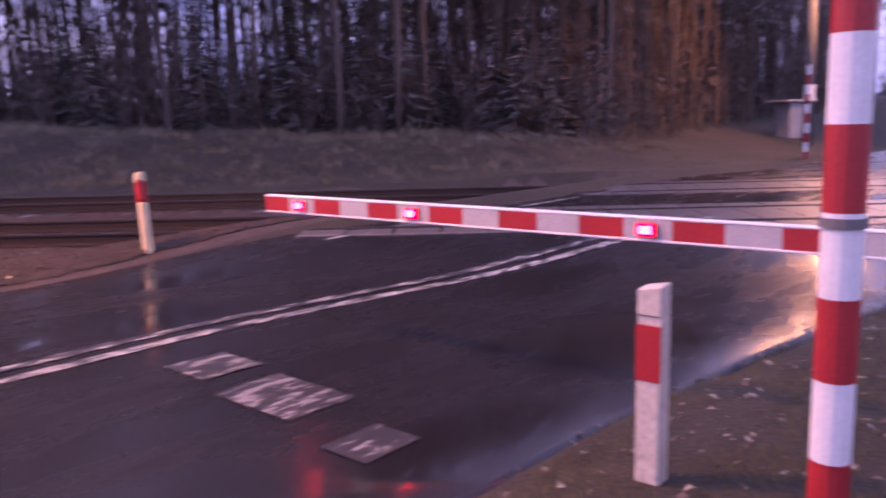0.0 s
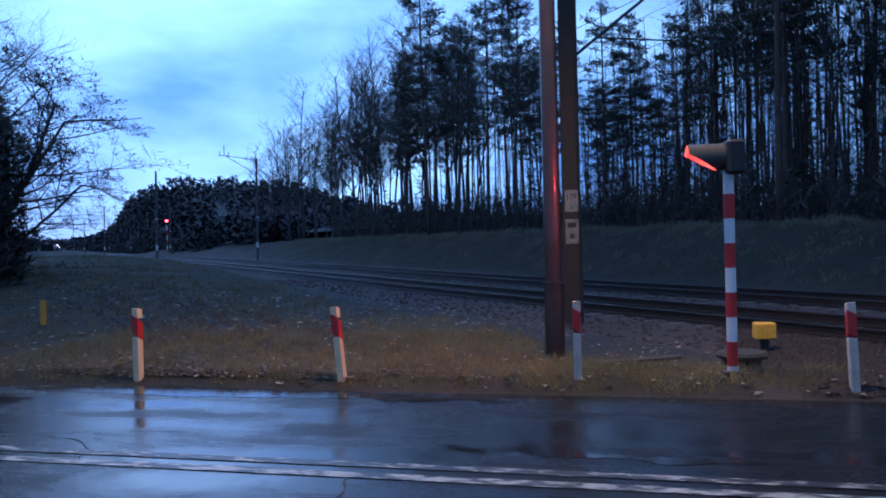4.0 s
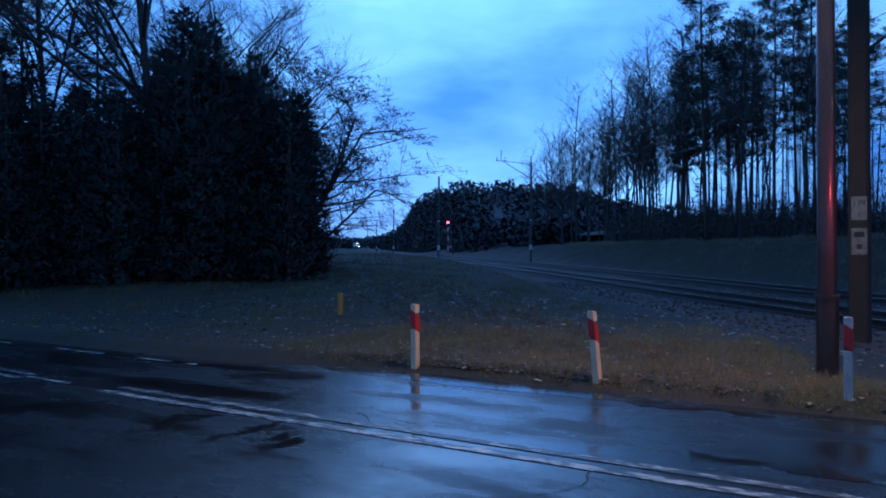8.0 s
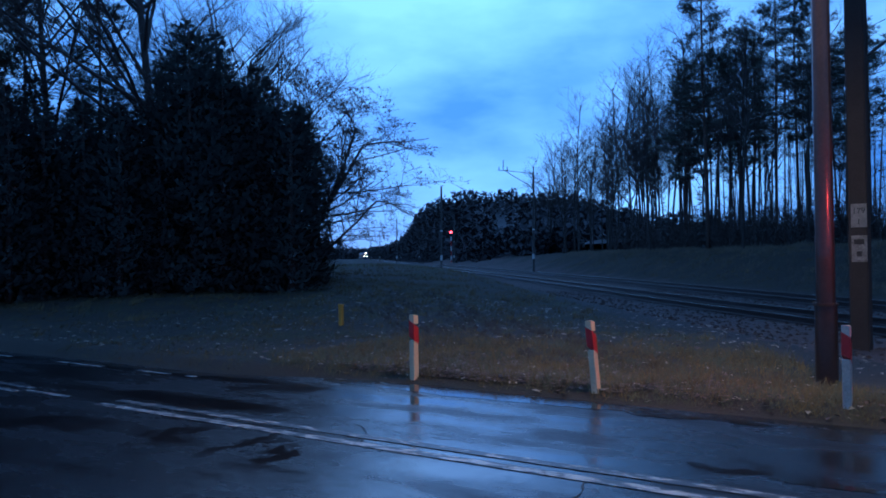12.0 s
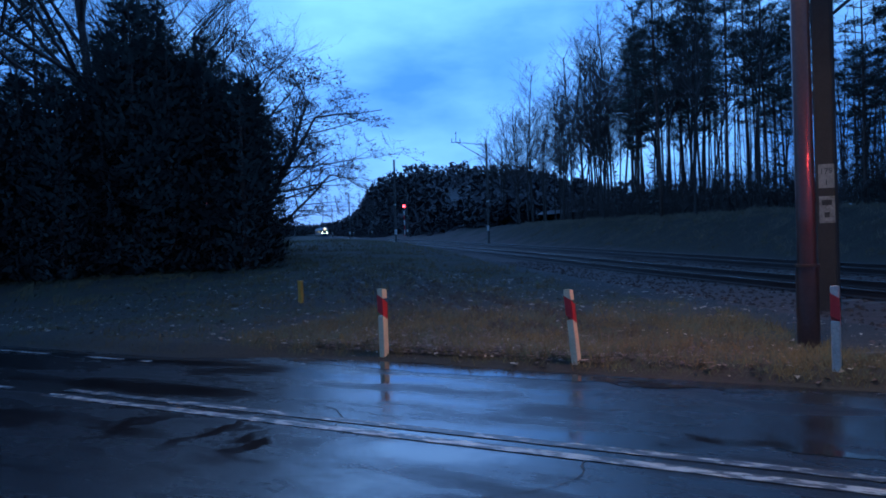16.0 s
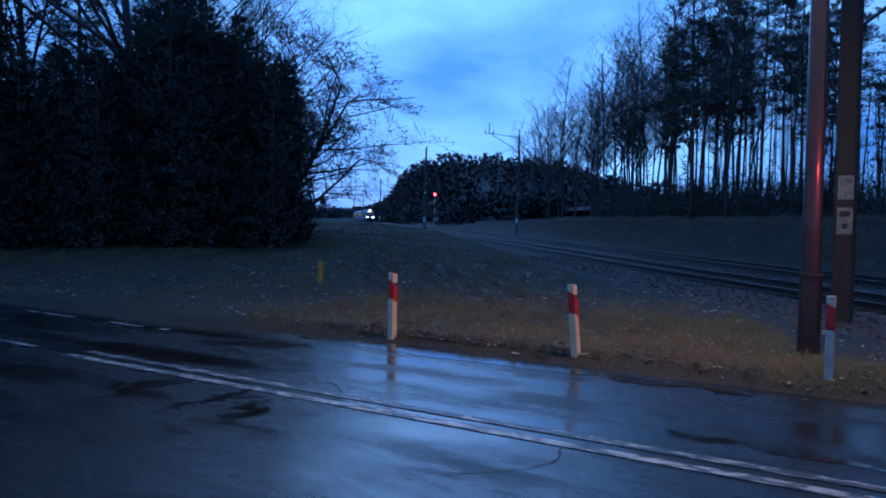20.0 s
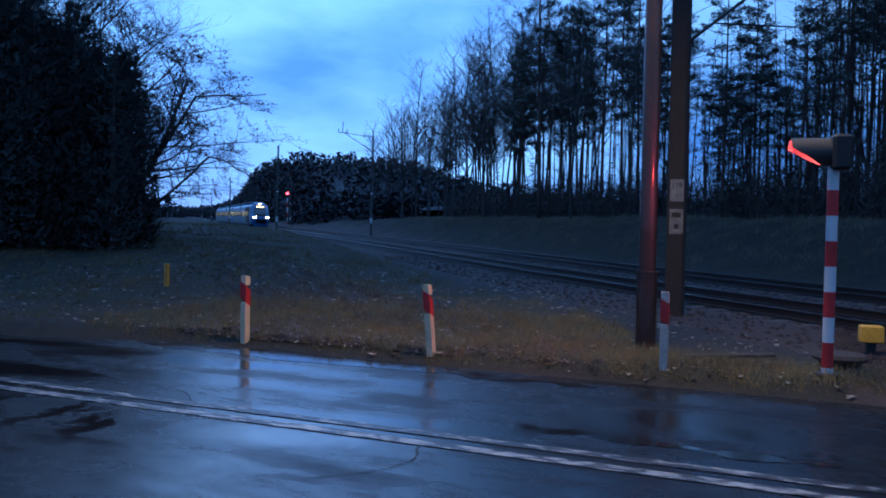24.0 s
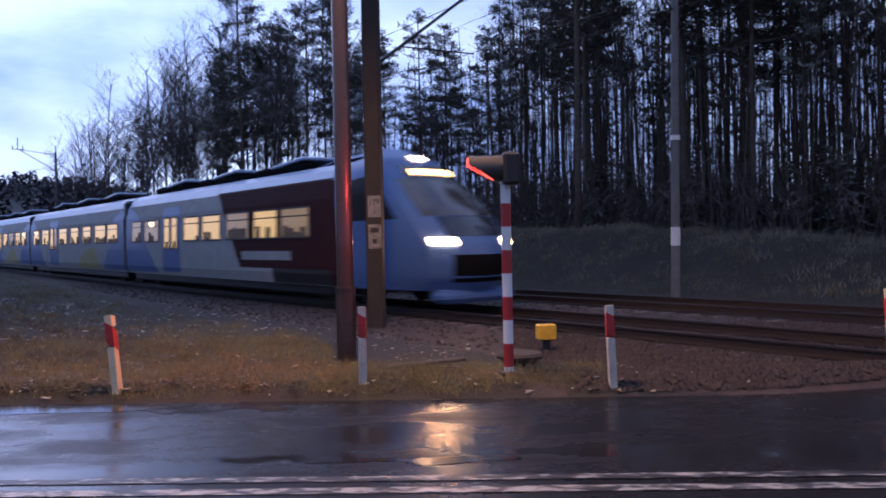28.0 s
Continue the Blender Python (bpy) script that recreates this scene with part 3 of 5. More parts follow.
# ---- posts, signals, masts ----
def guide_post(x, y, h, lean=(0, 0), warm_tint=False, turn=0.0, big=False):
    z = ground_z(x, y) - (0.085 if big else 0)
    # some posts take the tinted white, as if lit by the sodium lamp
    o = thing("guide_post", "white plastic guide post tinted as by warm lamplight, with a red band" if warm_tint else "white plastic guide post with a red band beside the road", "guide post", "guide posts along the road", m=pose(x, y, z, lean[0], lean[1], turn))
    w, d = (0.104, 0.09) if big else (0.105, 0.08)
    body = MAT["warm_tint"] if warm_tint else MAT["old_white"]
    shaft = Mesh().box((0, 0, (h - 0.34) / 2 - 0.1), (d, w, h - 0.34 + 0.2), bevel=0.006).box((0, 0, h - 0.06), (d, w, 0.12), bevel=0.006)
    shaft.v = [(x, y, z - 0.18 * y + 0.06 * x) if z > h - 0.02 else (x, y, z) for x, y, z in shaft.v]
    part("post", shaft, MAT["old_white"] if big else body, o)
    if big:
        part("core", Mesh().box((0.004, 0, h - 0.23), (d - 0.008, w - 0.002, 0.24)), body, o)
        part("red_band", Mesh().box((-d / 2, 0, h - 0.27), (0.008, w + 0.002, 0.23)), MAT["red"], o, "red reflective plate")
    else:
        band = Mesh().box((0, 0, h - 0.23), (d + 0.002, w + 0.002, 0.22))
        band.v = [(x, y, z - 0.6 * (x + y)) if z > h - 0.2 or z < h - 0.26 else (x, y, z) for x, y, z in band.v]
        part("red_band", band, MAT["red"], o, "slanted red reflective band")
    return o


def build_posts():
    for x, y, h, lean, warm_tint in ((-6.22, 8.56, 0.86, (0, 0), True), (-3.62, 8.64, 0.83, (0, -5), True), (-0.97, 8.78, 0.82, (0, 0), False), (1.7, 8.58, 0.87, (0, -2), False), (4.6, 8.54, 0.9, (0, -2.5), True)):
        guide_post(x, y, h, lean, warm_tint)
    guide_post(2.94, 1.51, 0.90, (0, 0), False, big=True)


def banded_mast(o, h, r, first, bands, w=14):
    """Red and white bands from z=first downward in equal steps of bands metres."""
    z, red = h, False
    cut = first
    while z > 0.0:
        lo = max(cut, -0.1)
        part("red_band" if red else "white_band", Mesh().tube([(0, 0, lo), (0, 0, z)], r + (0.001 if red else 0), w), MAT["red"] if red else MAT["white"], o, smooth=False)
        z, cut, red = lo, lo - bands, not red


def hooded_lamp(o, z):
    """A round lamp head that looks along -x, with a long hood."""
    part("housing", Mesh().box((0.05, 0, z - 0.01), (0.19, 0.36, 0.36), bevel=0.03), MAT["black"], o, "black lamp housing")
    n = 24
    for name, mat, shrink, lab in (("hood", MAT["hood"], 0.0, "long grey hood, cut back below"), ("hood_lining", MAT["lining"], 0.012, "hood lining lit red by the lamp")):
        hood = Mesh()
        for i in range(2):
            for j in range(n):
                a = 6.28318 * j / n
                x = -0.03 if i == 0 else -0.42 + 0.30 * max(0, 0.25 - math.sin(a)) / 1.25
                rr = 0.145 - shrink
                hood.v.append((x, rr * math.cos(a), z + rr * math.sin(a)))
        for j in range(n):
            f = (j, (j + 1) % n, n + (j + 1) % n, n + j)
            hood.f.append(f)
            hood.k.append(0)
        part(name, hood, mat, o, lab, smooth=True)
    part("lens", Mesh().tube([(-0.035, 0, z), (-0.05, 0, z)], [0.14, 0.12], 20), MAT["lamp_red"], o, "glowing red lens")


def build_signal():
    z = ground_z(0.6, 9.05)
    o = thing("crossing_signal", "red and white banded crossing signal with a hooded red lamp, lit", "traffic signal", m=pose(0.63, 9.05, z, 0, 0, 8))
    banded_mast(o, 2.28 - z, 0.055, 2.03 - z, 0.26)
    hooded_lamp(o, 2.42 - z)
    part("foot", Mesh().box((0, 0, 0.02), (0.2, 0.2, 0.05), bevel=0.01), MAT["rust"], o, "rusty base plate")
    z = ground_z(2.97, 0.84)
    o = thing("crossing_signal", "tall red and white banded signal mast beside a lowered barrier", "traffic signal", m=pose(2.97, 0.84, z, 0, 0, 0))
    banded_mast(o, 2.95 - z, 0.07, 2.074 - z, 0.294)
    hooded_lamp(o, 3.0 - z)
    part("collar", Mesh().tube([(0, 0, 1.14 - z), (0, 0, 1.175 - z)], 0.078, 20), MAT["grey"], o, "grey metal clamp collar")


def build_barrier():
    o = thing("barrier", "lowered half barrier with red and white bands and three red lamps", "barrier", m=pose(3.735, 0.0, 0, 0, 0, 2.3))
    zc, tip, l = 0.98, 4.81, 0.2535
    for i in range(18):
        y1, y0 = tip - i * l, tip - (i + 1) * l
        part("white_band" if i % 2 else "red_band", Mesh().box((0, (y0 + y1) / 2, zc), (0.05, l, 0.1)), MAT["dim_band"] if i % 2 else MAT["red"], o)
    for zz in (-0.055, 0.055):
        part("edge_strip", Mesh().box((0, tip - 9 * l, zc + zz), (0.058, 18 * l, 0.012), bevel=0.003), MAT["white"], o, "white metal edge strip")
    for i in (1, 5, 11):
        y = tip - (i + 0.5) * l
        part("lamp_case", Mesh().box((-0.035, y, zc), (0.02, 0.11, 0.075), bevel=0.008), MAT["red"], o, "red lamp case")
        part("lens", Mesh().box((-0.048, y, zc), (0.012, 0.1, 0.066), bevel=0.006), MAT["lamp_rim"], o, "glowing red lens")
        part("lamp", Mesh().box((-0.056, y, zc), (0.01, 0.066, 0.04), bevel=0.004), MAT["lamp_core"], o, "lit red barrier lamp")
    part("housing", Mesh().box((0.0, -0.05, 0.5), (0.42, 0.5, 1.1), bevel=0.03), MAT["metal"], o, "grey drive housing")


def build_masts():
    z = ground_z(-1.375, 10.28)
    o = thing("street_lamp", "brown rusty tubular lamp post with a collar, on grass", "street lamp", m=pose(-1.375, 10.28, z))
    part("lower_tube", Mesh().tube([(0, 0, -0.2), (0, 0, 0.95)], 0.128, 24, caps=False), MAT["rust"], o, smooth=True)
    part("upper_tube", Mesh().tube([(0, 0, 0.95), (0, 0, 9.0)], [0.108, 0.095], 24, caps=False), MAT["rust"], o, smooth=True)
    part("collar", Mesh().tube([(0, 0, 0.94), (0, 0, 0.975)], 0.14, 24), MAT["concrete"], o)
    # Pole top is unseen: arm, head and lens added for the warm-lit grass.
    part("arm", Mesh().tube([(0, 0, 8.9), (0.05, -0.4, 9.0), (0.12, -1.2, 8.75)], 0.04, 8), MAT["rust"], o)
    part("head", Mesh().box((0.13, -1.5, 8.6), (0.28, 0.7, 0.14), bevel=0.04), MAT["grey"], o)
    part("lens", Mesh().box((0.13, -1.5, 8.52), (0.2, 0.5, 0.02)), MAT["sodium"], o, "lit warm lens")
    o = thing("catenary_mast", "brown weathered railway mast with two white number plates", "mast", "catenary masts", m=pose(-1.58, 15.45, 0.0, 0, 0, -6))
    part("column", Mesh().box((0, 0, 4.4), (0.31, 0.31, 9.2), bevel=0.03), MAT["concrete"], o)
    up = pose(0, 0, 0, 0, 0, 6).to_3x3()
    arm = up @ Vector((NX, NY, 0))
    part("cantilever", Mesh().tube([arm * 0.15 + Vector((0, 0, 5.1)), arm * 2.5 + Vector((0, 0, 6.85))], 0.032, 8), MAT["black"], o, "dark cantilever tube")
    part("registration_arm", Mesh().tube([arm * 0.7 + Vector((0, 0, 5.5)), arm * 2.6 + Vector((0, 0, 5.6))], 0.016, 6), MAT["black"], o, "thin registration arm")
    part("stay", Mesh().tube([arm * 0.15 + Vector((0, 0, 7.3)), arm * 2.4 + Vector((0, 0, 6.8))], 0.012, 6), MAT["black"], o, "thin stay")
    pl = part("plate", Mesh().box((0.03, -0.163, 2.325), (0.25, 0.012, 0.41)), MAT["plate"], o, "greyed white number plate")
    for txt, zz, size in (("179", 2.36, 0.14), ("1", 2.17, 0.14)):
        cu = bpy.data.curves.new("number", "FONT")
        cu.body, cu.size, cu.align_x, cu.extrude = txt, size, "CENTER", 0.001
        cu.materials.append(MAT["black"])
        t = new("number", cu)
        t.parent = pl
        t.matrix_basis = pose(0.03, -0.171, zz, 90, 0, 0)
    pl = part("plate", Mesh().box((0.03, -0.163, 1.75), (0.25, 0.012, 0.46)), MAT["grime"], o, "stained white number plate")
    for zz, ww in ((1.87, 0.16), (1.66, 0.08)):
        part("bar", Mesh().box((0.03, -0.171, zz), (ww, 0.004, 0.09)), MAT["wood"], pl)
    far = [(p.x, p.y, p.z - 0.3, 8.6, False) for p in (track(s, -2.7) for s in (66, 130, 194, 258))] + [(p.x, p.y, p.z - 0.3, 9.2, True) for p in (track(s, 7.2) for s in (128, 192, 256))]
    for x, y, zb, h, arm in far + [(5.70, 21.5, 0.0, 9.2, True), (-36.0, 69.2, 0.3, 9.9, True)]:
        o = thing("catenary_mast", "grey concrete railway mast with a white painted mark", "mast", "catenary masts", m=pose(x, y, zb, 0, 0.8, 0))
        part("column", Mesh().tube([(0, 0, -0.5), (0, 0, h)], [0.12, 0.09], 10, caps=False), MAT["grey"] if x > 0 else MAT["mast_grey"], o, smooth=True)
        part("mark", Mesh().tube([(0, 0, 1.40), (0, 0, 1.89)], 0.122, 10), MAT["white"], o, "white painted mark")
        part("clamp", Mesh().tube([(0, 0, 4.2), (0, 0, 4.32)], 0.13, 10), MAT["white"], o, "pale clamp")
        if not arm:
            continue
        d = Vector((-NX, -NY, 0)) * (1 if along(x, y)[1] > 0 else -1)
        part("bracket", Mesh().tube([Vector((0, 0, h - 1.6)), d * 2.9 + Vector((0, 0, h + 0.1))], 0.035, 6).tube([Vector((0, 0, h - 0.2)), d * 3.0 + Vector((0, 0, h + 0.1))], 0.03, 6), MAT["mast_grey"], o, "steel bracket arm")
        for k in (0, 2.6, 3.0, 3.4):
            p = d * k + Vector((0, 0, h + 0.1))
            part("insulator", Mesh().tube([p, p + Vector((0, 0, 1.0 if k == 3.0 else 0.35))], 0.035, 6), MAT["black"], o, "dark insulator")
        part("cross_arm", Mesh().tube([d * 2.5 + Vector((0, 0, h + 0.1)), d * 3.5 + Vector((0, 0, h + 0.1))], 0.03, 6), MAT["black"], o, "dark cross arm")


def build_wires():
    """Overhead wires along both tracks, and the stay wires seen against the sky."""
    for off, z, r in ((0, 5.4, 0.008), (0, 6.6, 0.01), (4.375, 5.4, 0.008), (4.375, 6.6, 0.01), (7.0, 9.3, 0.008)):
        pts = []
        for i in range(60):
            s = -60 + i * 6
            k = (s % 62) / 62
            pts.append(track(s, off, z - (0.5 if z in (6.6, 9.3) else 0.03) * 4 * k * (1 - k)))
        tagged(part("overhead_wire", Mesh().tube(pts, r * 0.8, 4), MAT["black"]), "thin dark overhead wire above the railway", "overhead wire", "overhead wires")


build_wires()
build_posts()
build_signal()
build_barrier()
build_masts()


# ---- trees ----
def needle_tuft(m, c, r, rng, count=14, w=0.05, up=0.3):
    for _ in range(count):
        a, e = rng.uniform(0, 6.283), rng.uniform(-0.9, 1.2)
        d = Vector((math.cos(a) * math.cos(e), math.sin(a) * math.cos(e), math.sin(e) * 0.7 + up * 0.3))
        p = c + d * r * rng.uniform(0.05, 0.35)
        q = c + d * r * rng.uniform(0.7, 1.15)
        side = d.cross(Vector((rng.uniform(-1, 1), rng.uniform(-1, 1), rng.uniform(-1, 1)))).normalized() * w * rng.uniform(0.6, 1.4)
        m.add([p - side, p + side, q], [(0, 1, 2)])


def pine_meshes(seed, h):
    """A pine: a bare lower trunk with dead snags, and flat spreading pads of needles on upcurved limbs."""
    rng = random.Random(seed)
    t, c = Mesh(), Mesh()
    lean = [rng.uniform(-0.45, 0.45) for _ in range(2)]
    spine = [Vector((lean[0] * math.sin(k / 9 * 3) * k / 9, lean[1] * math.sin(k / 9 * 2.4) * k / 9, h * k / 9 - (0.3 if k == 0 else 0))) for k in range(10)]
    t.tube(spine, [0.125 * (1 - 0.088 * k) + 0.014 for k in range(10)], 7)
    base = rng.uniform(0.28, 0.44)

    def at(f):
        k = min(f * 9, 8.999)
        return spine[int(k)].lerp(spine[int(k) + 1], k - int(k))

    def pad(p, w):
        for _ in range(int(9 + w * 22)):
            a, r = rng.uniform(0, 6.283), w * math.sqrt(rng.random())
            q = p + Vector((math.cos(a) * r, math.sin(a) * r, rng.gauss(0.04, 0.07 + w * 0.10) - 0.12 * r))
            for _ in range(5):
                b, e = rng.uniform(0, 6.283), rng.uniform(-0.5, 1.0)
                d = Vector((math.cos(b) * math.cos(e), math.sin(b) * math.cos(e), math.sin(e)))
                side = d.cross(Vector((rng.uniform(-1, 1), rng.uniform(-1, 1), 1))).normalized() * rng.uniform(0.02, 0.042)
                c.add([q - side, q + side, q + d * rng.uniform(0.14, 0.30)], [(0, 1, 2)])

    f, i = base, 0
    while f < 0.985:
        k = (f - base) / (1 - base)
        full = (0.55 + 0.45 * min(1, k * 4)) * (1 - k ** 2.2) * 2.7 + 0.5
        for _ in range(rng.choice((1, 2, 3, 3))):
            i += 1
            a = i * 2.4 + rng.uniform(-0.7, 0.7)
            ln = full * rng.uniform(0.55, 1.15)
            rise = rng.uniform(-0.12, 0.18) + 0.45 * k * k
            d = Vector((math.cos(a), math.sin(a), rise))
            p0 = at(f)
            p1, p2 = p0 + d * ln * 0.55, p0 + d * ln + Vector((0, 0, 0.14 * ln))
            t.tube([p0, p1, p2], [0.045, 0.03, 0.012], 3, caps=False)
            if k < 0.12 and rng.random() < 0.5:
                continue
            side = Vector((-d.y, d.x, 0))
            g = 0.38 if ln > 1.2 else 0.6
            while g < 1.05:
                sp = (0.2 + 0.36 * ln * (1.2 - g)) * rng.choice((-1, 1)) * rng.uniform(0.5, 1.1)
                b = p0.lerp(p2, g * 0.82)
                q = p0.lerp(p2, g) + side * sp + Vector((0, 0, rng.uniform(0.0, 0.22)))
                t.tube([b, q], [0.016, 0.006], 3, caps=False)
                pad(q, rng.uniform(0.30, 0.58))
                g += rng.uniform(0.16, 0.26)
        f += rng.uniform(0.022, 0.05)
    pad(spine[-1], 0.4)
    for i in range(26):
        a = rng.uniform(0, 6.28)
        z = h * rng.uniform(0.08, base + 0.1)
        l = rng.uniform(0.3, 1.7)
        t.tube([(0, 0, z), (math.cos(a) * l * 0.6, math.sin(a) * l * 0.6, z + rng.uniform(-0.1, 0.2)), (math.cos(a + 0.3) * l, math.sin(a + 0.3) * l, z + rng.uniform(-0.4, 0.25))], [0.018, 0.012, 0.004], 3, caps=False)
    return t, c


def spruce_meshes(seed, h):
    """A dense young conifer, clothed to the ground, with a broad rounded head of short upturned sprays."""
    rng = random.Random(seed)
    t, c = Mesh(), Mesh()
    t.tube([(0, 0, -0.3), (0, 0, h * 0.5), (0, 0, h)], [0.17, 0.1, 0.015], 7)
    rows = int(h * 3.2)
    lobe = [rng.uniform(0.86, 1.1) for _ in range(9)]
    for i in range(rows):
        f = i / rows
        z = 0.1 + (h - 0.2) * f
        r = (1 - f ** 3.4) ** 0.85 * min(h * 0.2, 2.1) + 0.12
        for k in range(int(14 * r) + 7):
            a = rng.uniform(0, 6.283)
            l = r * rng.uniform(0.62, 1.08) * lobe[int(a * 1.43) % 9]
            d = Vector((math.cos(a), math.sin(a), 0))
            side = Vector((-d.y, d.x, 0))
            for j in range(5 + int(l * 3)):
                g = 1 - 0.75 * rng.random() ** 1.6
                q = Vector((0, 0, z + rng.uniform(-0.12, 0.12))) + d * l * g + side * rng.uniform(-0.25, 0.25) + Vector((0, 0, 0.18 * l * g * g - 0.1))
                e = q + d * rng.uniform(0.08, 0.26) + side * rng.uniform(-0.16, 0.16) + Vector((0, 0, rng.uniform(-0.03, 0.2)))
                w = (side * rng.uniform(0.6, 1) + Vector((0, 0, rng.uniform(-0.4, 0.4)))) * 0.075
                c.add([q - w, q + w, e], [(0, 1, 2)])
    return t, c


def bare_meshes(seed, h, spread=0.5, levels=3, thick=0.11, drop=0.0, limbs=13, leaf=0, reach=1.0):
    """A leafless tree: limbs that fork into fine twigs."""
    rng = random.Random(seed)
    t, c = Mesh(), Mesh()

    def grow(p, d, l, r, lev):
        n = 4 if lev == 0 else 3 if lev == 1 else 2
        pts, rad = [p], [r]
        for k in range(n):
            d = (d + Vector((rng.uniform(-1, 1), rng.uniform(-1, 1), rng.uniform(-0.5, 0.8) - drop * lev * 0.3)) * (0.10 + 0.07 * lev)).normalized()
            p = p + d * l / n
            pts.append(p)
            rad.append(r * (1 - 0.55 * (k + 1) / n))
        (t if lev < 2 else c).tube(pts, rad, 7 if lev == 0 else 4 if lev == 1 else 3, caps=False)
        if leaf and lev >= levels - 1:
            for k in range(leaf):
                q = pts[-1].lerp(pts[0], rng.random() * 0.8)
                w = Vector((rng.uniform(-1, 1), rng.uniform(-1, 1), rng.uniform(-1, 1))) * 0.07
                c.add([q, q + w, q + w * 0.5 + Vector((0.05, 0, -0.09))], [(0, 1, 2)])
        if lev >= levels:
            return
        for k in range(limbs if lev == 0 else rng.randint(4, 6)):
            g = rng.uniform(0.3, 1.0) if lev else rng.uniform(0.36, 1.0)
            i = min(int(g * n), n - 1)
            q = pts[i].lerp(pts[i + 1], g * n - i)
            a = rng.uniform(0, 6.283)
            side = Vector((math.cos(a), math.sin(a), rng.uniform(0.0, 0.5)))
            nd = (d * (1 - spread) + side * spread * 1.3).normalized()
            grow(q, nd, l * rng.uniform(0.38, 0.62) * ((1.15 - 0.5 * g) * reach if lev == 0 else 1), max(rad[i] * 0.5, 0.006), lev + 1)

    grow(Vector((0, 0, -0.2)), Vector((0, 0, 1)), h * (0.72 if reach == 1 else 0.88), thick, 0)
    return t, c


def plant(kind, mats, x, y, turn, size, label, group, crown="crown", tip=0.0):
    """One tree; tip leans it, in degrees, towards the track."""
    z = far_ground(x, y)
    o = thing(kind[0], label, "tree", group, m=Matrix.Translation((x, y, z - 0.05)) @ Matrix.Rotation(radians(tip), 4, (-0.68, 0.73, 0)) @ Matrix.Rotation(radians(turn), 4, "Z"))
    part("trunk", kind[1], mats[0], o).scale = (size, size, size)
    part(crown, kind[2], mats[1], o).scale = (size, size, size)
    return o


def make_kind(name, meshes, mats, soft=False):
    t, c = meshes
    return (name, t.data("trunk", [mats[0]], True), c.data("crown", [mats[1]], soft, soft))


PM, SM, BM = (MAT["bark"], MAT["needles"]), (MAT["bark"], MAT["spruce"]), (MAT["birch"], MAT["twig"])
PINES = [make_kind("pine_tree", pine_meshes(10 + i, h), PM, True) for i, h in enumerate((19, 21, 17.5, 20, 22, 18.5))]
SPRUCES = [make_kind("spruce_tree", spruce_meshes(30 + i, h), SM, True) for i, h in enumerate((10, 9.4, 8.6))]
SLIM = [make_kind("bare_tree", bare_meshes(80 + i, h, 0.45, limbs=34, thick=0.085, reach=0.36), BM) for i, h in enumerate((17, 19, 16))]
BARES = [make_kind("bare_tree", bare_meshes(50 + i, h, 0.42, limbs=17, thick=0.1, reach=0.55), BM) for i, h in enumerate((15, 18, 14, 17))]
BIG = make_kind("bare_tree", bare_meshes(70, 21, 0.5, 4, 0.2, limbs=19), BM)
LEAFY = make_kind("cherry_tree", bare_meshes(71, 10.5, 0.62, 4, 0.12, 0.12, limbs=11, leaf=1), BM)


def polar(yaw, d):
    return d * math.sin(radians(yaw)), d * math.cos(radians(yaw))


def low(p):
    """The wood stands lower where a younger stand fills a clearing."""
    a = math.degrees(math.atan2(p.x, p.y))
    return 1 - 0.38 * step(-9, -6.5, a) * (1 - step(1.5, 4, a))


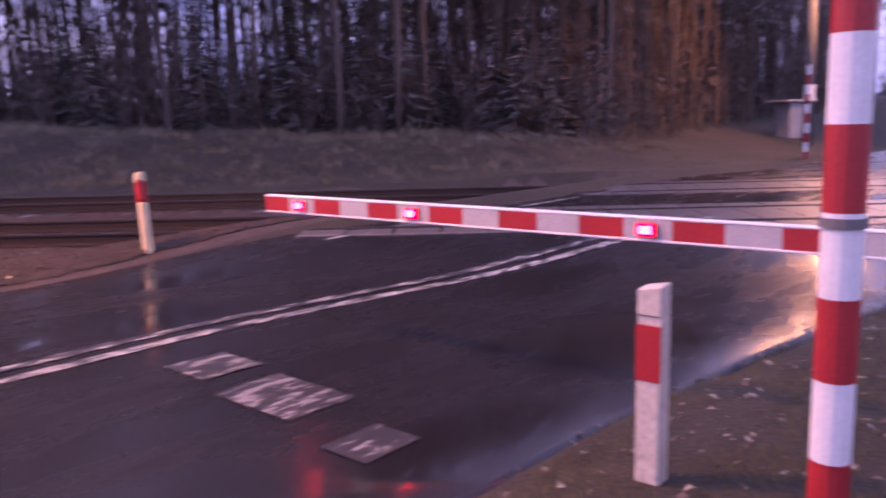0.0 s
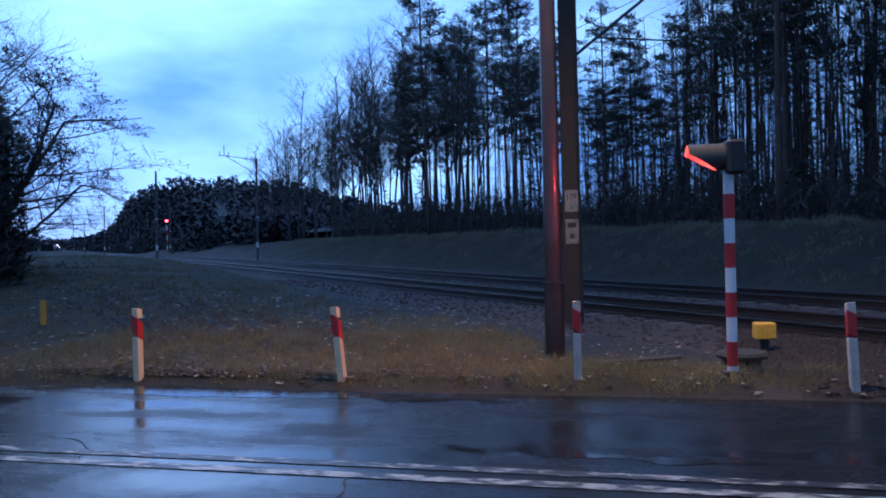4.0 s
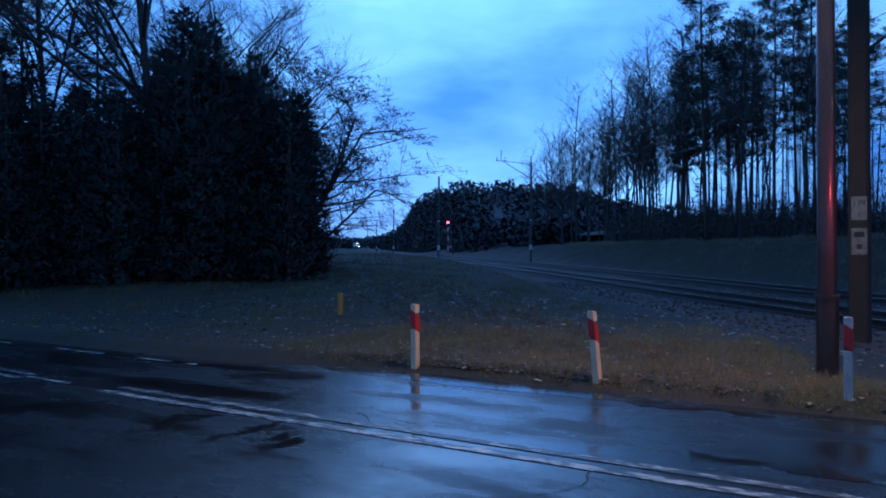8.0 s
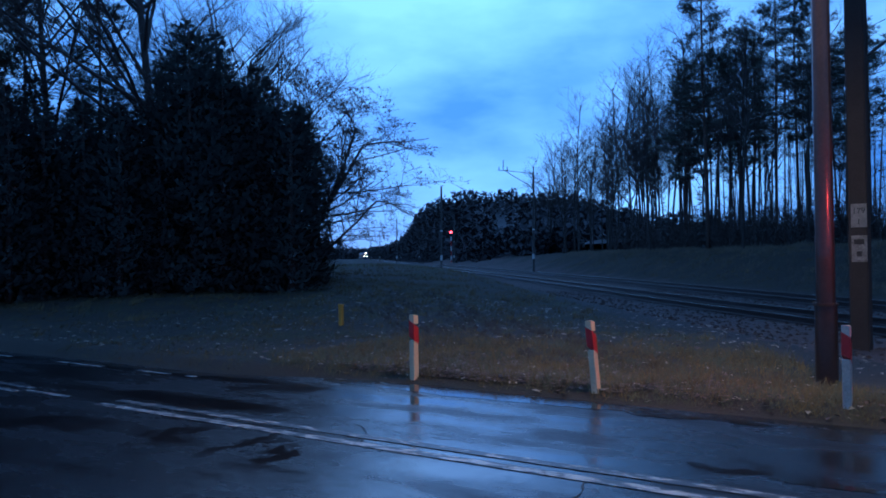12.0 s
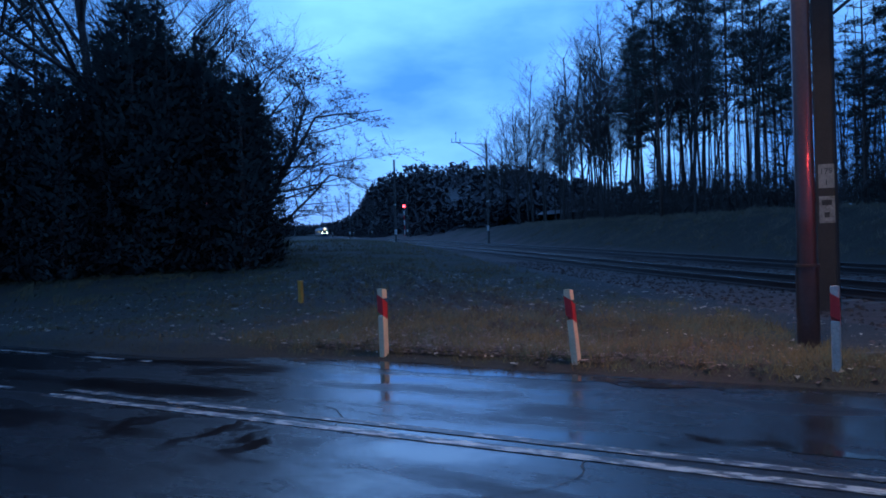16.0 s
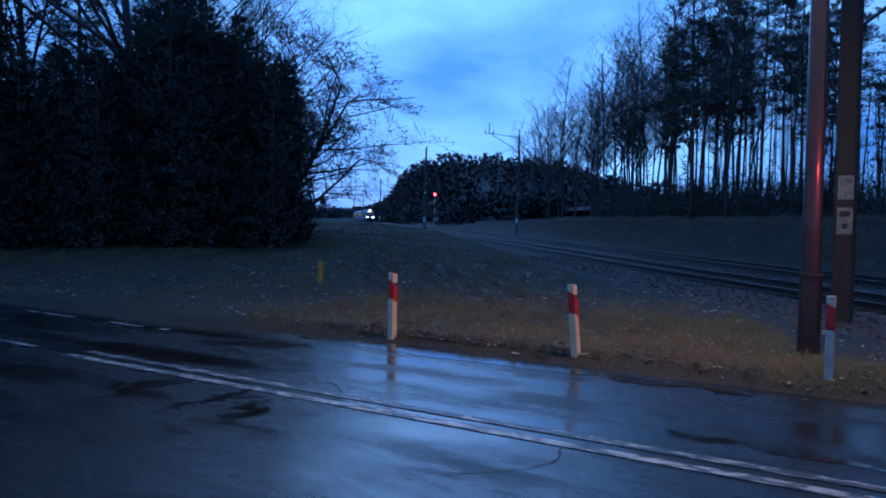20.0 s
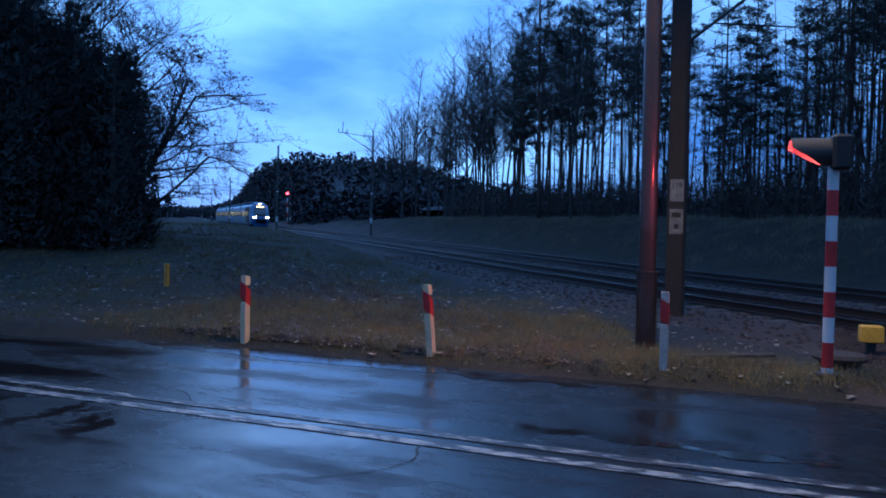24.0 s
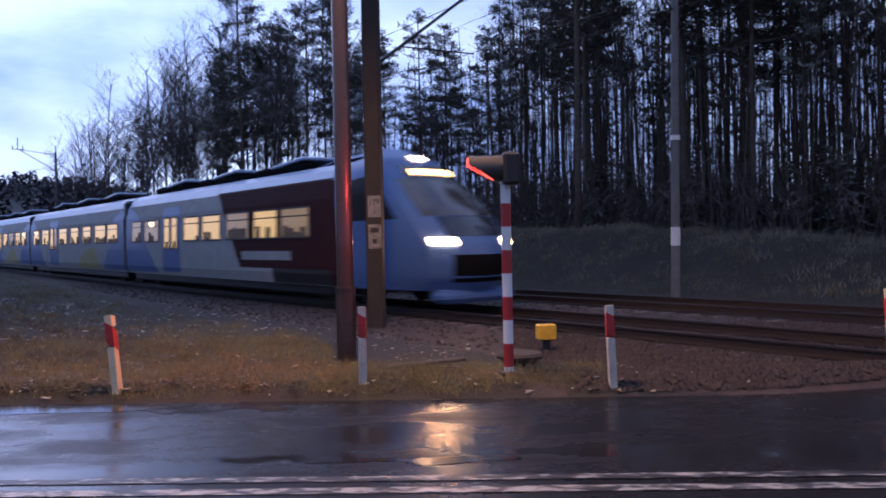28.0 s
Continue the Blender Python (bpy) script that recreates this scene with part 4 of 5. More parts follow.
def build_forest():
    rng = random.Random(5)
    pine = "tall Scots pine with a bare trunk and a ragged dark crown"
    bare = "slender leafless tree in the wood"
    # the mixed wood on the bank behind the tracks
    for s0 in range(-84, 66, 3):
        for o0 in (14.2, 17.5, 21.5, 26.5, 33):
            if rng.random() < (0.2 if o0 < 20 else 0.38 if o0 < 30 else 0.5) - (0.08 if s0 > 12 else 0):
                continue
            s, o = s0 + rng.uniform(-1.5, 1.5), o0 + rng.uniform(-1.6, 1.6)
            if s > 57 - (o - 14) * 0.2:
                continue
            p = track(s, o)
            if p.y < 12.5 + max(0, p.x - 20) * 0.12:
                continue
            if rng.random() < 0.62:
                plant(rng.choice(PINES), PM, p.x, p.y, rng.uniform(0, 360), rng.uniform(0.8, 1.06) * low(p), pine, "pines of the wood")
            else:
                plant(rng.choice(BARES), BM, p.x, p.y, rng.uniform(0, 360), rng.uniform(0.7, 1.1) * low(p), bare, "bare trees of the wood")
    # leafless trees farther along the bank
    for i in range(70):
        p = track(rng.uniform(54, 104), rng.uniform(14, 26))
        plant(rng.choice(SLIM if i % 3 else BARES), BM, p.x, p.y, rng.uniform(0, 360), rng.uniform(0.85, 1.08) * (1.18 - 0.3 * step(58, 98, along(p.x, p.y)[0])), bare, "bare trees of the wood")
    # the dense spruces beside the track on the camera's side
    for d in (29.5, 32, 35, 39):
        yaw = -41.4 - math.degrees(1.75 / d)
        while yaw > -78:
            x, y = polar(yaw + rng.uniform(-0.3, 0.3), d + rng.uniform(-0.8, 0.8))
            tall = 7.5 + 1.9 * step(-44.5, -50, yaw) if yaw > -52 else 9.4 - 2.4 * step(-52, -56, yaw)
            which = rng.randrange(3)
            if far_ground(x, y) < 5 and y > 10.5:
                plant(SPRUCES[which], SM, x, y, rng.uniform(0, 360), tall * rng.uniform(0.80, 1.06) * d / 30 / (10, 9.4, 8.6)[which], "dense dark spruce with branches down to the ground", "spruces by the track")
            yaw -= rng.uniform(1.9, 2.7)
    for yaw, d, k, g in ((-53.8, 31, BIG, 1.0), (-47.0, 50, BIG, 0.86), (-49.5, 47, BIG, 0.9), (-51.5, 54, BIG, 1.0), (-45.2, 46, BIG, 0.7), (-60, 42, BIG, 1.0), (-64, 36, BIG, 1.0)):
        x, y = polar(yaw, d)
        plant(k, BM, x, y, rng.uniform(0, 360), g, "large leafless tree with spreading limbs above spruces", "large bare trees")
    for yaw, d in ((-62, 47), (-66, 40), (-57, 58), (-57.5, 41), (-64.0, 36)):
        x, y = polar(yaw, d)
        plant(rng.choice(PINES), PM, x, y, rng.uniform(0, 360), 0.95 if d > 42 else rng.uniform(0.62, 0.8), pine, "pines of the wood")
    for yaw, d, g, turn, tip in ((-44.4, 38, 1.05, 40, 22), (-44.8, 40, 1.15, 150, 8), (-45.4, 37, 1.0, 260, 30), (-44.6, 39, 0.75, 300, 46)):
        x, y = polar(yaw, d)
        plant(LEAFY, BM, x, y, turn, g, tip=tip, label="small spreading tree with a few withered leaves", group="small trees by the spruces")


def build_far_woods():
    """The woods on the hill and along the horizon, in small pointed trees."""
    rng = random.Random(8)
    m = Mesh()

    def little(x, y, h):
        z = far_ground(x, y) - 0.3
        r = h * 0.26
        pointed = rng.random() < 0.2
        for j in range(38):
            f = rng.random()
            rr = r * (1.1 - f if pointed else math.sqrt(max(0.05, 1 - (2 * f - 0.9) ** 2)))
            a, g = rng.uniform(0, 6.283), math.sqrt(rng.random())
            p = Vector((x + math.cos(a) * rr * g, y + math.sin(a) * rr * g, z + h * (0.04 + 0.9 * f)))
            w = h * 0.11
            m.add([p + Vector((rng.uniform(-w, w), rng.uniform(-w, w), rng.uniform(-0.9, 0.9) * w)) for _ in range(3)], [(0, 1, 2)])

    def rise(x, y):
        """How high the closed canopy stands over the ground, down to nothing at its margin."""
        o = along(x, y)[1]
        return 1.9 * step(9.5, 19, o) + 0.7 * noise.noise((x * 0.2, y * 0.2, 4)) * step(12, 19, o)

    xs, ys = [-330 + 4 * i for i in range(74)], [108 + 4 * i for i in range(84)]
    skin = [(x, y, far_ground(x, y) + rise(x, y) - 0.4) for y in ys for x in xs]
    n = len(xs)
    m.add(skin, [(j * n + i, j * n + i + 1, j * n + n + i + 1, j * n + n + i) for j in range(len(ys) - 1) for i in range(n - 1) if along(xs[i], ys[j])[1] > 7.4 and math.hypot(xs[i], ys[j]) > 112])
    for i in range(8600):
        x, y = rng.uniform(-330, -40), rng.uniform(110, 440)
        s, o = along(x, y)
        if o < 7.8 or (math.hypot(x, y) < 125 and o < 13):
            continue
        little(x, y, rng.uniform(4.5, 7.5) * (0.65 + 0.35 * step(8, 14, o)))
    for i in range(2600):
        s, o = rng.uniform(300, 780), 7.8 + 60 * rng.random() ** 1.5
        p = track(s, o)
        little(p.x, p.y, rng.uniform(4, 8))
    for i in range(4200):
        s, o = 92 + 560 * rng.random() ** 1.4, 7.6 + 12 * rng.random()
        p = track(s, o)
        if s < 115 and o < 13:
            continue
        little(p.x, p.y, rng.uniform(2.0, 4.2) * (0.5 + 0.5 * step(7.6, 12, o)))
    for i in range(800):
        s, o = rng.uniform(770, 900), rng.uniform(-110, 60)
        p = track(s, o)
        little(p.x, p.y, rng.uniform(10, 15))
    for i in range(1500):
        a, d = radians(rng.uniform(-75, 80)), rng.uniform(380, 620)
        x, y = d * math.sin(a), d * math.cos(a)
        s, o = along(x, y)
        if abs(o - 2) < 12 or (abs(y - 5) < 12 and x > 0):
            continue
        little(x, y, rng.uniform(9, 14))
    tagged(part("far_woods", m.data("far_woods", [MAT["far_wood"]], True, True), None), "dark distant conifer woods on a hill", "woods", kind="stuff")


def build_deep_wood():
    """The depth of the wood: many thin stems with short dead branches, and young spruces between them."""
    rng = random.Random(31)
    m, c, n = Mesh(), Mesh(), Mesh()
    for i in range(4300):
        s, o = rng.uniform(-95, 62), 17 + 50 * rng.random() ** 1.2
        if i > 700:
            s = rng.uniform(-95, 4)
        if i > 2000:
            s = rng.uniform(-95, -12)
        if i > 3400:
            s, o = rng.uniform(-42, 32), 18 + 26 * rng.random()
        if s > 54:
            o = max(o, 22)
        p = track(s, o)
        if p.y < 13 + max(0, p.x - 20) * 0.06:
            continue
        z = far_ground(p.x, p.y)
        h = rng.uniform(9, 19) * low(p)
        tip = Vector((p.x + rng.uniform(-0.6, 0.6), p.y + rng.uniform(-0.6, 0.6), z + h))
        b = Vector((p.x, p.y, z - 0.3))
        m.tube([b, tip], [rng.uniform(0.03, 0.085), 0.015], 4, caps=False)
        if i % 5 < 3 and p.x > p.y * 0.02 and i < 3700:
            for k in range(7):
                q = b.lerp(tip, rng.uniform(0.45, 1.02)) + Vector((rng.uniform(-1.3, 1.3), rng.uniform(-1.3, 1.3), 0))
                needle_tuft(n, q, rng.uniform(0.45, 0.8), rng, 9, 0.085)
        for k in range(34):
            f = rng.uniform(0.12, 1.0)
            q = b.lerp(tip, f)
            a = rng.uniform(0, 6.28)
            l = rng.uniform(0.4, 2.2) * (1.1 - 0.5 * f)
            e = q + Vector((math.cos(a) * l, math.sin(a) * l, l * rng.uniform(0.1, 0.9)))
            up = Vector((-math.sin(a), math.cos(a), 0.3)) * 0.022
            m.add([q - up, q + up, e], [(0, 1, 2)])
            for w in range(2):
                g = q.lerp(e, rng.uniform(0.4, 1))
                e2 = g + Vector((rng.uniform(-1, 1), rng.uniform(-1, 1), rng.uniform(-0.1, 0.8))) * 0.6
                m.add([g, g + up * 0.8, e2], [(0, 1, 2)])
    for i in range(900):
        s, o = rng.uniform(-90, 58), 15.5 + 34 * rng.random()
        if i > 400:
            s = rng.uniform(-90, 5)
        p = track(s, o)
        if p.y < 14 + max(0, p.x - 20) * 0.12:
            continue
        z = far_ground(p.x, p.y)
        h = rng.uniform(1.6, 5.0) * (1.3 if s < -25 else 1)
        for k in range(int(h * 26)):
            f = rng.random() ** 1.3
            a = rng.uniform(0, 6.28)
            r = (1 - f) * h * 0.26 + 0.1
            q = Vector((p.x, p.y, z + 0.1 + h * f))
            e = q + Vector((math.cos(a) * r, math.sin(a) * r, -0.25 * r))
            w = Vector((-math.sin(a), math.cos(a), 0)) * 0.17
            c.add([q, e - w, e + w], [(0, 1, 2)])
    tagged(part("deep_wood", m, MAT["bark"]), "dense dim wood of thin bare stems", "woods", kind="stuff")
    tagged(part("pine_canopy", n, MAT["needles"]), "dark needle clumps high in a dense pine wood", "woods", kind="stuff")
    tagged(part("young_spruces", c, MAT["spruce"]), "dark young spruces under the wood", "woods", kind="stuff")


def build_wood_depth():
    """Fine branches far back in the wood, thick near the ground and thinner towards the tops, in uneven stands."""
    rng = random.Random(37)
    m = Mesh()
    for i in range(13000):
        s, o = rng.uniform(-98, 50), 34 + 34 * rng.random()
        p = track(s, o)
        if p.y < 13 + max(0, p.x - 20) * 0.06 or math.degrees(math.atan2(p.x, p.y)) < rng.uniform(0.5, 4):
            continue
        f = rng.random() ** 1.25
        if noise.noise((s * 0.35, o * 0.1, f * 1.5)) + 0.55 * noise.noise((s * 1.1, o * 0.3, f * 4)) < rng.uniform(-0.7, 0.1) + 0.25 * f:
            continue
        q = Vector((p.x, p.y, 1.2 + 16.5 * f * low(p)))
        l = rng.uniform(0.5, 1.7)
        a, e = rng.uniform(0, 6.283), rng.uniform(-0.2, 1.3)
        d = Vector((math.cos(a) * math.cos(e), math.sin(a) * math.cos(e), math.sin(e))) * l
        w = Vector((-math.sin(a), math.cos(a), rng.uniform(-1, 1))) * rng.uniform(0.022, 0.06)
        m.add([q - w, q + w, q + d], [(0, 1, 2)])
    tagged(part("wood_depth", m, MAT["twig"]), "tangle of fine branches deep in the wood", "woods", kind="stuff")


def build_unseen_woods():
    """Unseen pines added behind the camera-side verge to hold back sky light."""
    rng = random.Random(17)
    for i in range(46):
        x, y = rng.uniform(-80, 85), -rng.uniform(28, 48)
        plant(rng.choice(PINES), PM, x, y, rng.uniform(0, 360), rng.uniform(0.8, 1.05), "tall Scots pine with a bare trunk and a ragged dark crown", "pines of the wood")


def build_undergrowth():
    """Thickets of bare stems along the foot of the wood."""
    rng = random.Random(9)
    m = Mesh()
    for i in range(8500):
        s, o = rng.uniform(-75, 64), 13.6 + 26 * rng.random() ** 1.6
        p = track(s, o)
        if p.y < 12.0 + max(0, p.x - 20) * 0.1:
            continue
        z = far_ground(p.x, p.y)
        h = rng.uniform(0.8, 3.6)
        a = rng.uniform(0, 6.28)
        tip = Vector((p.x + math.cos(a) * h * 0.3, p.y + math.sin(a) * h * 0.3, z + h))
        b = Vector((p.x, p.y, z - 0.1))
        m.tube([b, tip], [0.018, 0.006], 3, caps=False)
        for k in range(6):
            q = b.lerp(tip, rng.uniform(0.25, 1.0))
            w = Vector((rng.uniform(-1, 1), rng.uniform(-1, 1), rng.uniform(0, 0.9))) * rng.uniform(0.3, 0.8)
            e = q + w
            sd = Vector((rng.uniform(-1, 1), rng.uniform(-1, 1), 0)) * 0.055
            m.add([q - sd, q + sd, e], [(0, 1, 2)])
    tagged(part("undergrowth", m, MAT["twig"]), "dense thicket of bare brown stems under the wood", "undergrowth", kind="stuff")


def build_grass():
    rng = random.Random(12)
    g, dry, leaf, litter, bank, tussock = Mesh(), Mesh(), Mesh(), Mesh(), Mesh(), Mesh()

    def blade(m, x, y, h, w):
        z = ground_z(x, y)
        a, l = 1.57 + rng.uniform(-1.3, 1.3), rng.uniform(0.6, 1.8) * h
        c, s = math.cos(a), math.sin(a)
        m.add([(x - s * w, y + c * w, z - 0.02), (x + s * w, y - c * w, z - 0.02), (x + c * l, y + s * l, z + h)], [(0, 1, 2)])

    def spot(x0, x1, y0, y1, n, hmax, wide=0.006):
        for i in range(n):
            x, y = rng.uniform(x0, x1), rng.uniform(y0, y1)
            s, o = along(x, y)
            if (-9 < o < 8.2 and y > 5 and not on_grass(x, y)) or (o > 0 and o < 8.2) or ROAD_NEAR - 0.05 < y < road_far(x) + 0.06:
                continue
            if noise.noise((x * 0.6, y * 0.6, 5)) + 0.8 * noise.noise((x * 2.3, y * 2.3, 6)) < rng.uniform(-0.3, 0.35):
                continue
            blade(dry if noise.noise((x * 0.5, y * 0.5, 9)) + rng.uniform(-0.4, 0.4) > 0.0 else g, x, y, rng.uniform(0.02, hmax), wide)

    spot(-14, 8, 7.6, 12.5, 95000, 0.06, 0.006)
    spot(-28, 2, 11, 32, 60000, 0.08, 0.012)
    spot(1.5, 9, -1.5, 2.1, 70000, 0.05, 0.003)
    spot(-46, -8, 30, 70, 60000, 0.16, 0.03)
    spot(-40, -12, 12, 32, 30000, 0.14, 0.016)
    # the bank behind the tracks: matted dead grass, with tussocks thick along its crest
    for i in range(90000):
        s, o = rng.uniform(-62, 75), rng.uniform(7.9, 14.6)
        p = track(s, o)
        if p.y < 10 + max(0, p.x - 16) * 0.2:
            continue
        thick = noise.noise((s * 0.5, o * 0.9, 31))
        if thick < rng.uniform(-0.6, 0.1):
            continue
        blade(bank if rng.random() < 0.8 else g, p.x, p.y, rng.uniform(0.03, 0.14 + 0.22 * max(0, thick)), 0.016)
    for i in range(2400):
        s, o = rng.uniform(-62, 75), rng.choice((rng.gauss(13.0, 0.5), rng.uniform(8.4, 14)))
        p = track(s, o)
        if p.y < 10.5 + max(0, p.x - 16) * 0.2:
            continue
        k = rng.uniform(0.5, 1.4)
        for _ in range(15):
            blade(tussock, p.x + rng.gauss(0, 0.14 * k), p.y + rng.gauss(0, 0.14 * k), rng.uniform(0.08, 0.32) * k, 0.014)
    for i in range(6000):
        x, y = (rng.uniform(-18, 6), 8.45 + 14 * rng.random() ** 1.3) if i < 4800 else (rng.uniform(1.5, 8), rng.uniform(-1, 2.05))
        s, o = along(x, y)
        if -3 < o < 8:
            continue
        z = ground_z(x, y) + 0.015
        r = rng.choice((0.012, 0.016, 0.02, 0.026, 0.04)) * (0.5 if y < 3 else 1 + 0.08 * max(0, y - 10))
        a = rng.uniform(0, 6.28)
        pts = [(x + math.cos(a + k * 1.57) * r * (1.4 if k % 2 else 0.8), y + math.sin(a + k * 1.57) * r * (1.4 if k % 2 else 0.8), z + rng.uniform(0, 0.03)) for k in range(4)]
        (leaf if i % 3 else litter).add(pts, [(0, 1, 2, 3)])
    for i in range(4200):
        x, y = rng.gauss(-5.2, 1.5), 8.62 + abs(rng.gauss(0, 0.9))
        z = ground_z(x, y) + 0.012
        r, a = rng.uniform(0.014, 0.036), rng.uniform(0, 6.28)
        pts = [(x + math.cos(a + k * 1.57) * r * (1.4 if k % 2 else 0.8), y + math.sin(a + k * 1.57) * r * (1.4 if k % 2 else 0.8), z + rng.uniform(0, 0.014)) for k in range(4)]
        (leaf if i % 9 == 0 else litter).add(pts, [(0, 1, 2, 3)])
    for i in range(4400):
        if i < 1500:
            x, y = rng.uniform(-26, 4), 8.6 + 18 * rng.random() ** 1.4
        elif i < 3300:
            x, y = rng.uniform(-9, 2), rng.uniform(8.35, 12.2)
        else:
            p = track(rng.uniform(-45, 60), rng.uniform(8.2, 14.5))
            x, y = p.x, p.y
        s, o = along(x, y)
        if (o < 8.2 and not on_grass(x, y)) or y < road_far(x) + 0.12:
            continue
        k = rng.uniform(0.5, 1.3) * (0.7 if y < 11.5 else 1)
        for _ in range(16):
            blade(dry if i % 3 else g, x + rng.gauss(0, 0.09 * k), y + rng.gauss(0, 0.09 * k), rng.uniform(0.05, 0.2) * k, 0.007 + 0.006 * step(12, 20, y))
    tagged(part("grass", g.data("grass", [MAT["grass"]], True, True), None), "short dull green roadside grass", "grass", kind="stuff")
    tagged(part("dry_grass", dry.data("dry_grass", [MAT["dry"]]), None), "yellowed dry roadside grass", "grass", kind="stuff")
    tagged(part("bank_grass", bank.data("bank_grass", [MAT["bank"]], True, True), None), "matted dead grass on a railway bank", "grass", kind="stuff")
    tagged(part("grass_tussocks", tussock, MAT["straw"]), "pale straw-coloured grass tussocks on a railway bank", "grass", kind="stuff")
    tagged(part("leaf_litter", litter, MAT["litter"]), "brown wet leaf litter beside the road", "leaves", kind="stuff")
    tagged(part("fallen_leaves", leaf, MAT["leaf"]), "scattered pale fallen leaves on the grass", "leaves", kind="stuff")


def build_ballast():
    rng = random.Random(14)
    m = Mesh()
    for i in range(20000):
        if i < 15000:
            x, y = rng.uniform(0.9, 8.5), 8.5 + 6.5 * rng.random() ** 1.4
            s, o = along(x, y)
            if o > 6 or y < road_far(x) + 0.04 or (y < 9.0 and x < 1.6 + rng.uniform(-0.4, 0.4)):
                continue
        else:
            p = track(rng.uniform(-6, 26), rng.uniform(-3.4, 7.2))
            x, y = p.x, p.y
            if y < ROAD_FAR + 0.4:
                continue
        z = ground_z(x, y)
        r = rng.uniform(0.025, 0.06)
        vs = [(x + r * rng.uniform(0.7, 1.3), y, z), (x - r * rng.uniform(0.7, 1.3), y, z + 0.01), (x, y + r * rng.uniform(0.7, 1.3), z), (x, y - r * rng.uniform(0.7, 1.3), z), (x + r * 0.2, y, z + r * rng.uniform(0.6, 1.1))]
        m.add(vs, [(0, 2, 4), (2, 1, 4), (1, 3, 4), (3, 0, 4)])
    heap = tagged(part("ballast_stones", m, MAT["ballast"]), "loose reddish brown ballast stones beside the track", "stones", kind="stuff")
    kinds = []
    for k in range(6):
        r = rng.uniform(0.03, 0.05)
        ring = [(r * math.cos(a) * rng.uniform(0.7, 1.2), r * math.sin(a) * rng.uniform(0.7, 1.2), r * rng.uniform(0.1, 0.4)) for a in (0, 1.1, 2.2, 3.2, 4.2, 5.3)]
        vs = [(x * 0.7, y * 0.7, -r * 0.4) for x, y, z in ring] + ring + [(rng.uniform(-0.3, 0.3) * r, rng.uniform(-0.3, 0.3) * r, r * rng.uniform(0.7, 1.0))]
        kinds.append(Mesh().add(vs, [(a, (a + 1) % 6, 6 + (a + 1) % 6, 6 + a) for a in range(6)] + [(6 + a, 6 + (a + 1) % 6, 12) for a in range(6)] + [(5, 4, 3, 2, 1, 0)]).data("stone", [MAT["ballast"]]))
    for i in range(280):
        x, y = rng.uniform(1.8, 6.0), 8.5 + 1.1 * rng.random() ** 1.5
        if y < road_far(x) + 0.08:
            continue
        part("stone", rng.choice(kinds), None, heap).matrix_basis = pose(x, y, ground_z(x, y) + 0.01, 0, 0, rng.uniform(0, 360))


def build_ruts():
    """Wheel ruts across the rough ground beside the track: dark troughs between lumpy ridges of turned soil."""
    rng = random.Random(43)
    clods = Mesh()
    for ax, ay, bx, by in ((-17.2, 22.2, -7.6, 11.4), (-15.6, 22.2, -6.6, 12.0), (-10.6, 16.4, -4.9, 10.2), (-9.2, 16.2, -4.2, 11.2), (-14.0, 17.0, -8.4, 12.2)):
        m = Mesh()
        d = Vector((bx - ax, by - ay)).normalized()
        n = int(math.hypot(bx - ax, by - ay) / 0.25)
        wob = rng.uniform(0, 50)
        rows = []
        for i in range(n + 1):
            f = i / n
            x, y = ax + (bx - ax) * f, ay + (by - ay) * f
            off = 0.5 * noise.noise((x * 0.25, wob, 1)) + 0.12 * noise.noise((x * 1.2, wob, 2))
            x, y = x - d.y * off, y + d.x * off
            w = 0.10 + 0.06 * noise.noise((x, y, wob))
            rows.append((x, y))
            for k in (-1, 1):
                px, py = x - d.y * w * k, y + d.x * w * k
                m.v.append((px, py, ground_z(px, py) + 0.012))
            for k in (-1, 1):
                for _ in range(5):
                    if noise.noise((x * 0.9, y * 0.9, k + wob)) < rng.uniform(-0.5, 0.35):
                        continue
                    px, py = x - d.y * (k * rng.uniform(0.12, 0.34)) + rng.uniform(-0.1, 0.1), y + d.x * (k * rng.uniform(0.12, 0.34)) + rng.uniform(-0.1, 0.1)
                    z, r, h = ground_z(px, py) - 0.01, rng.uniform(0.04, 0.12), rng.uniform(0.03, 0.11)
                    q = [(px + r * math.cos(a) * rng.uniform(0.6, 1.3), py + r * math.sin(a) * rng.uniform(0.6, 1.3), z) for a in (0, 1.2, 2.5, 3.8, 5.1)]
                    clods.add(q + [(px + rng.uniform(-0.03, 0.03), py + rng.uniform(-0.03, 0.03), z + h)], [(a, (a + 1) % 5, 5) for a in range(5)])
        m.f = [(2 * i, 2 * i + 1, 2 * i + 3, 2 * i + 2) for i in range(n)]
        m.k = [0] * n
        tagged(part("wheel_rut", m, MAT["cinder"], smooth=True), "dark wheel rut pressed into wet grass", "rut", kind="structure")
    tagged(part("soil_clods", clods, MAT["clod"], smooth=True), "lumpy ridges of turned soil along wheel ruts", "soil", kind="stuff")


build_forest()
build_ruts()
build_far_woods()
build_deep_wood()
build_wood_depth()
build_unseen_woods()
build_undergrowth()
build_grass()
build_ballast()


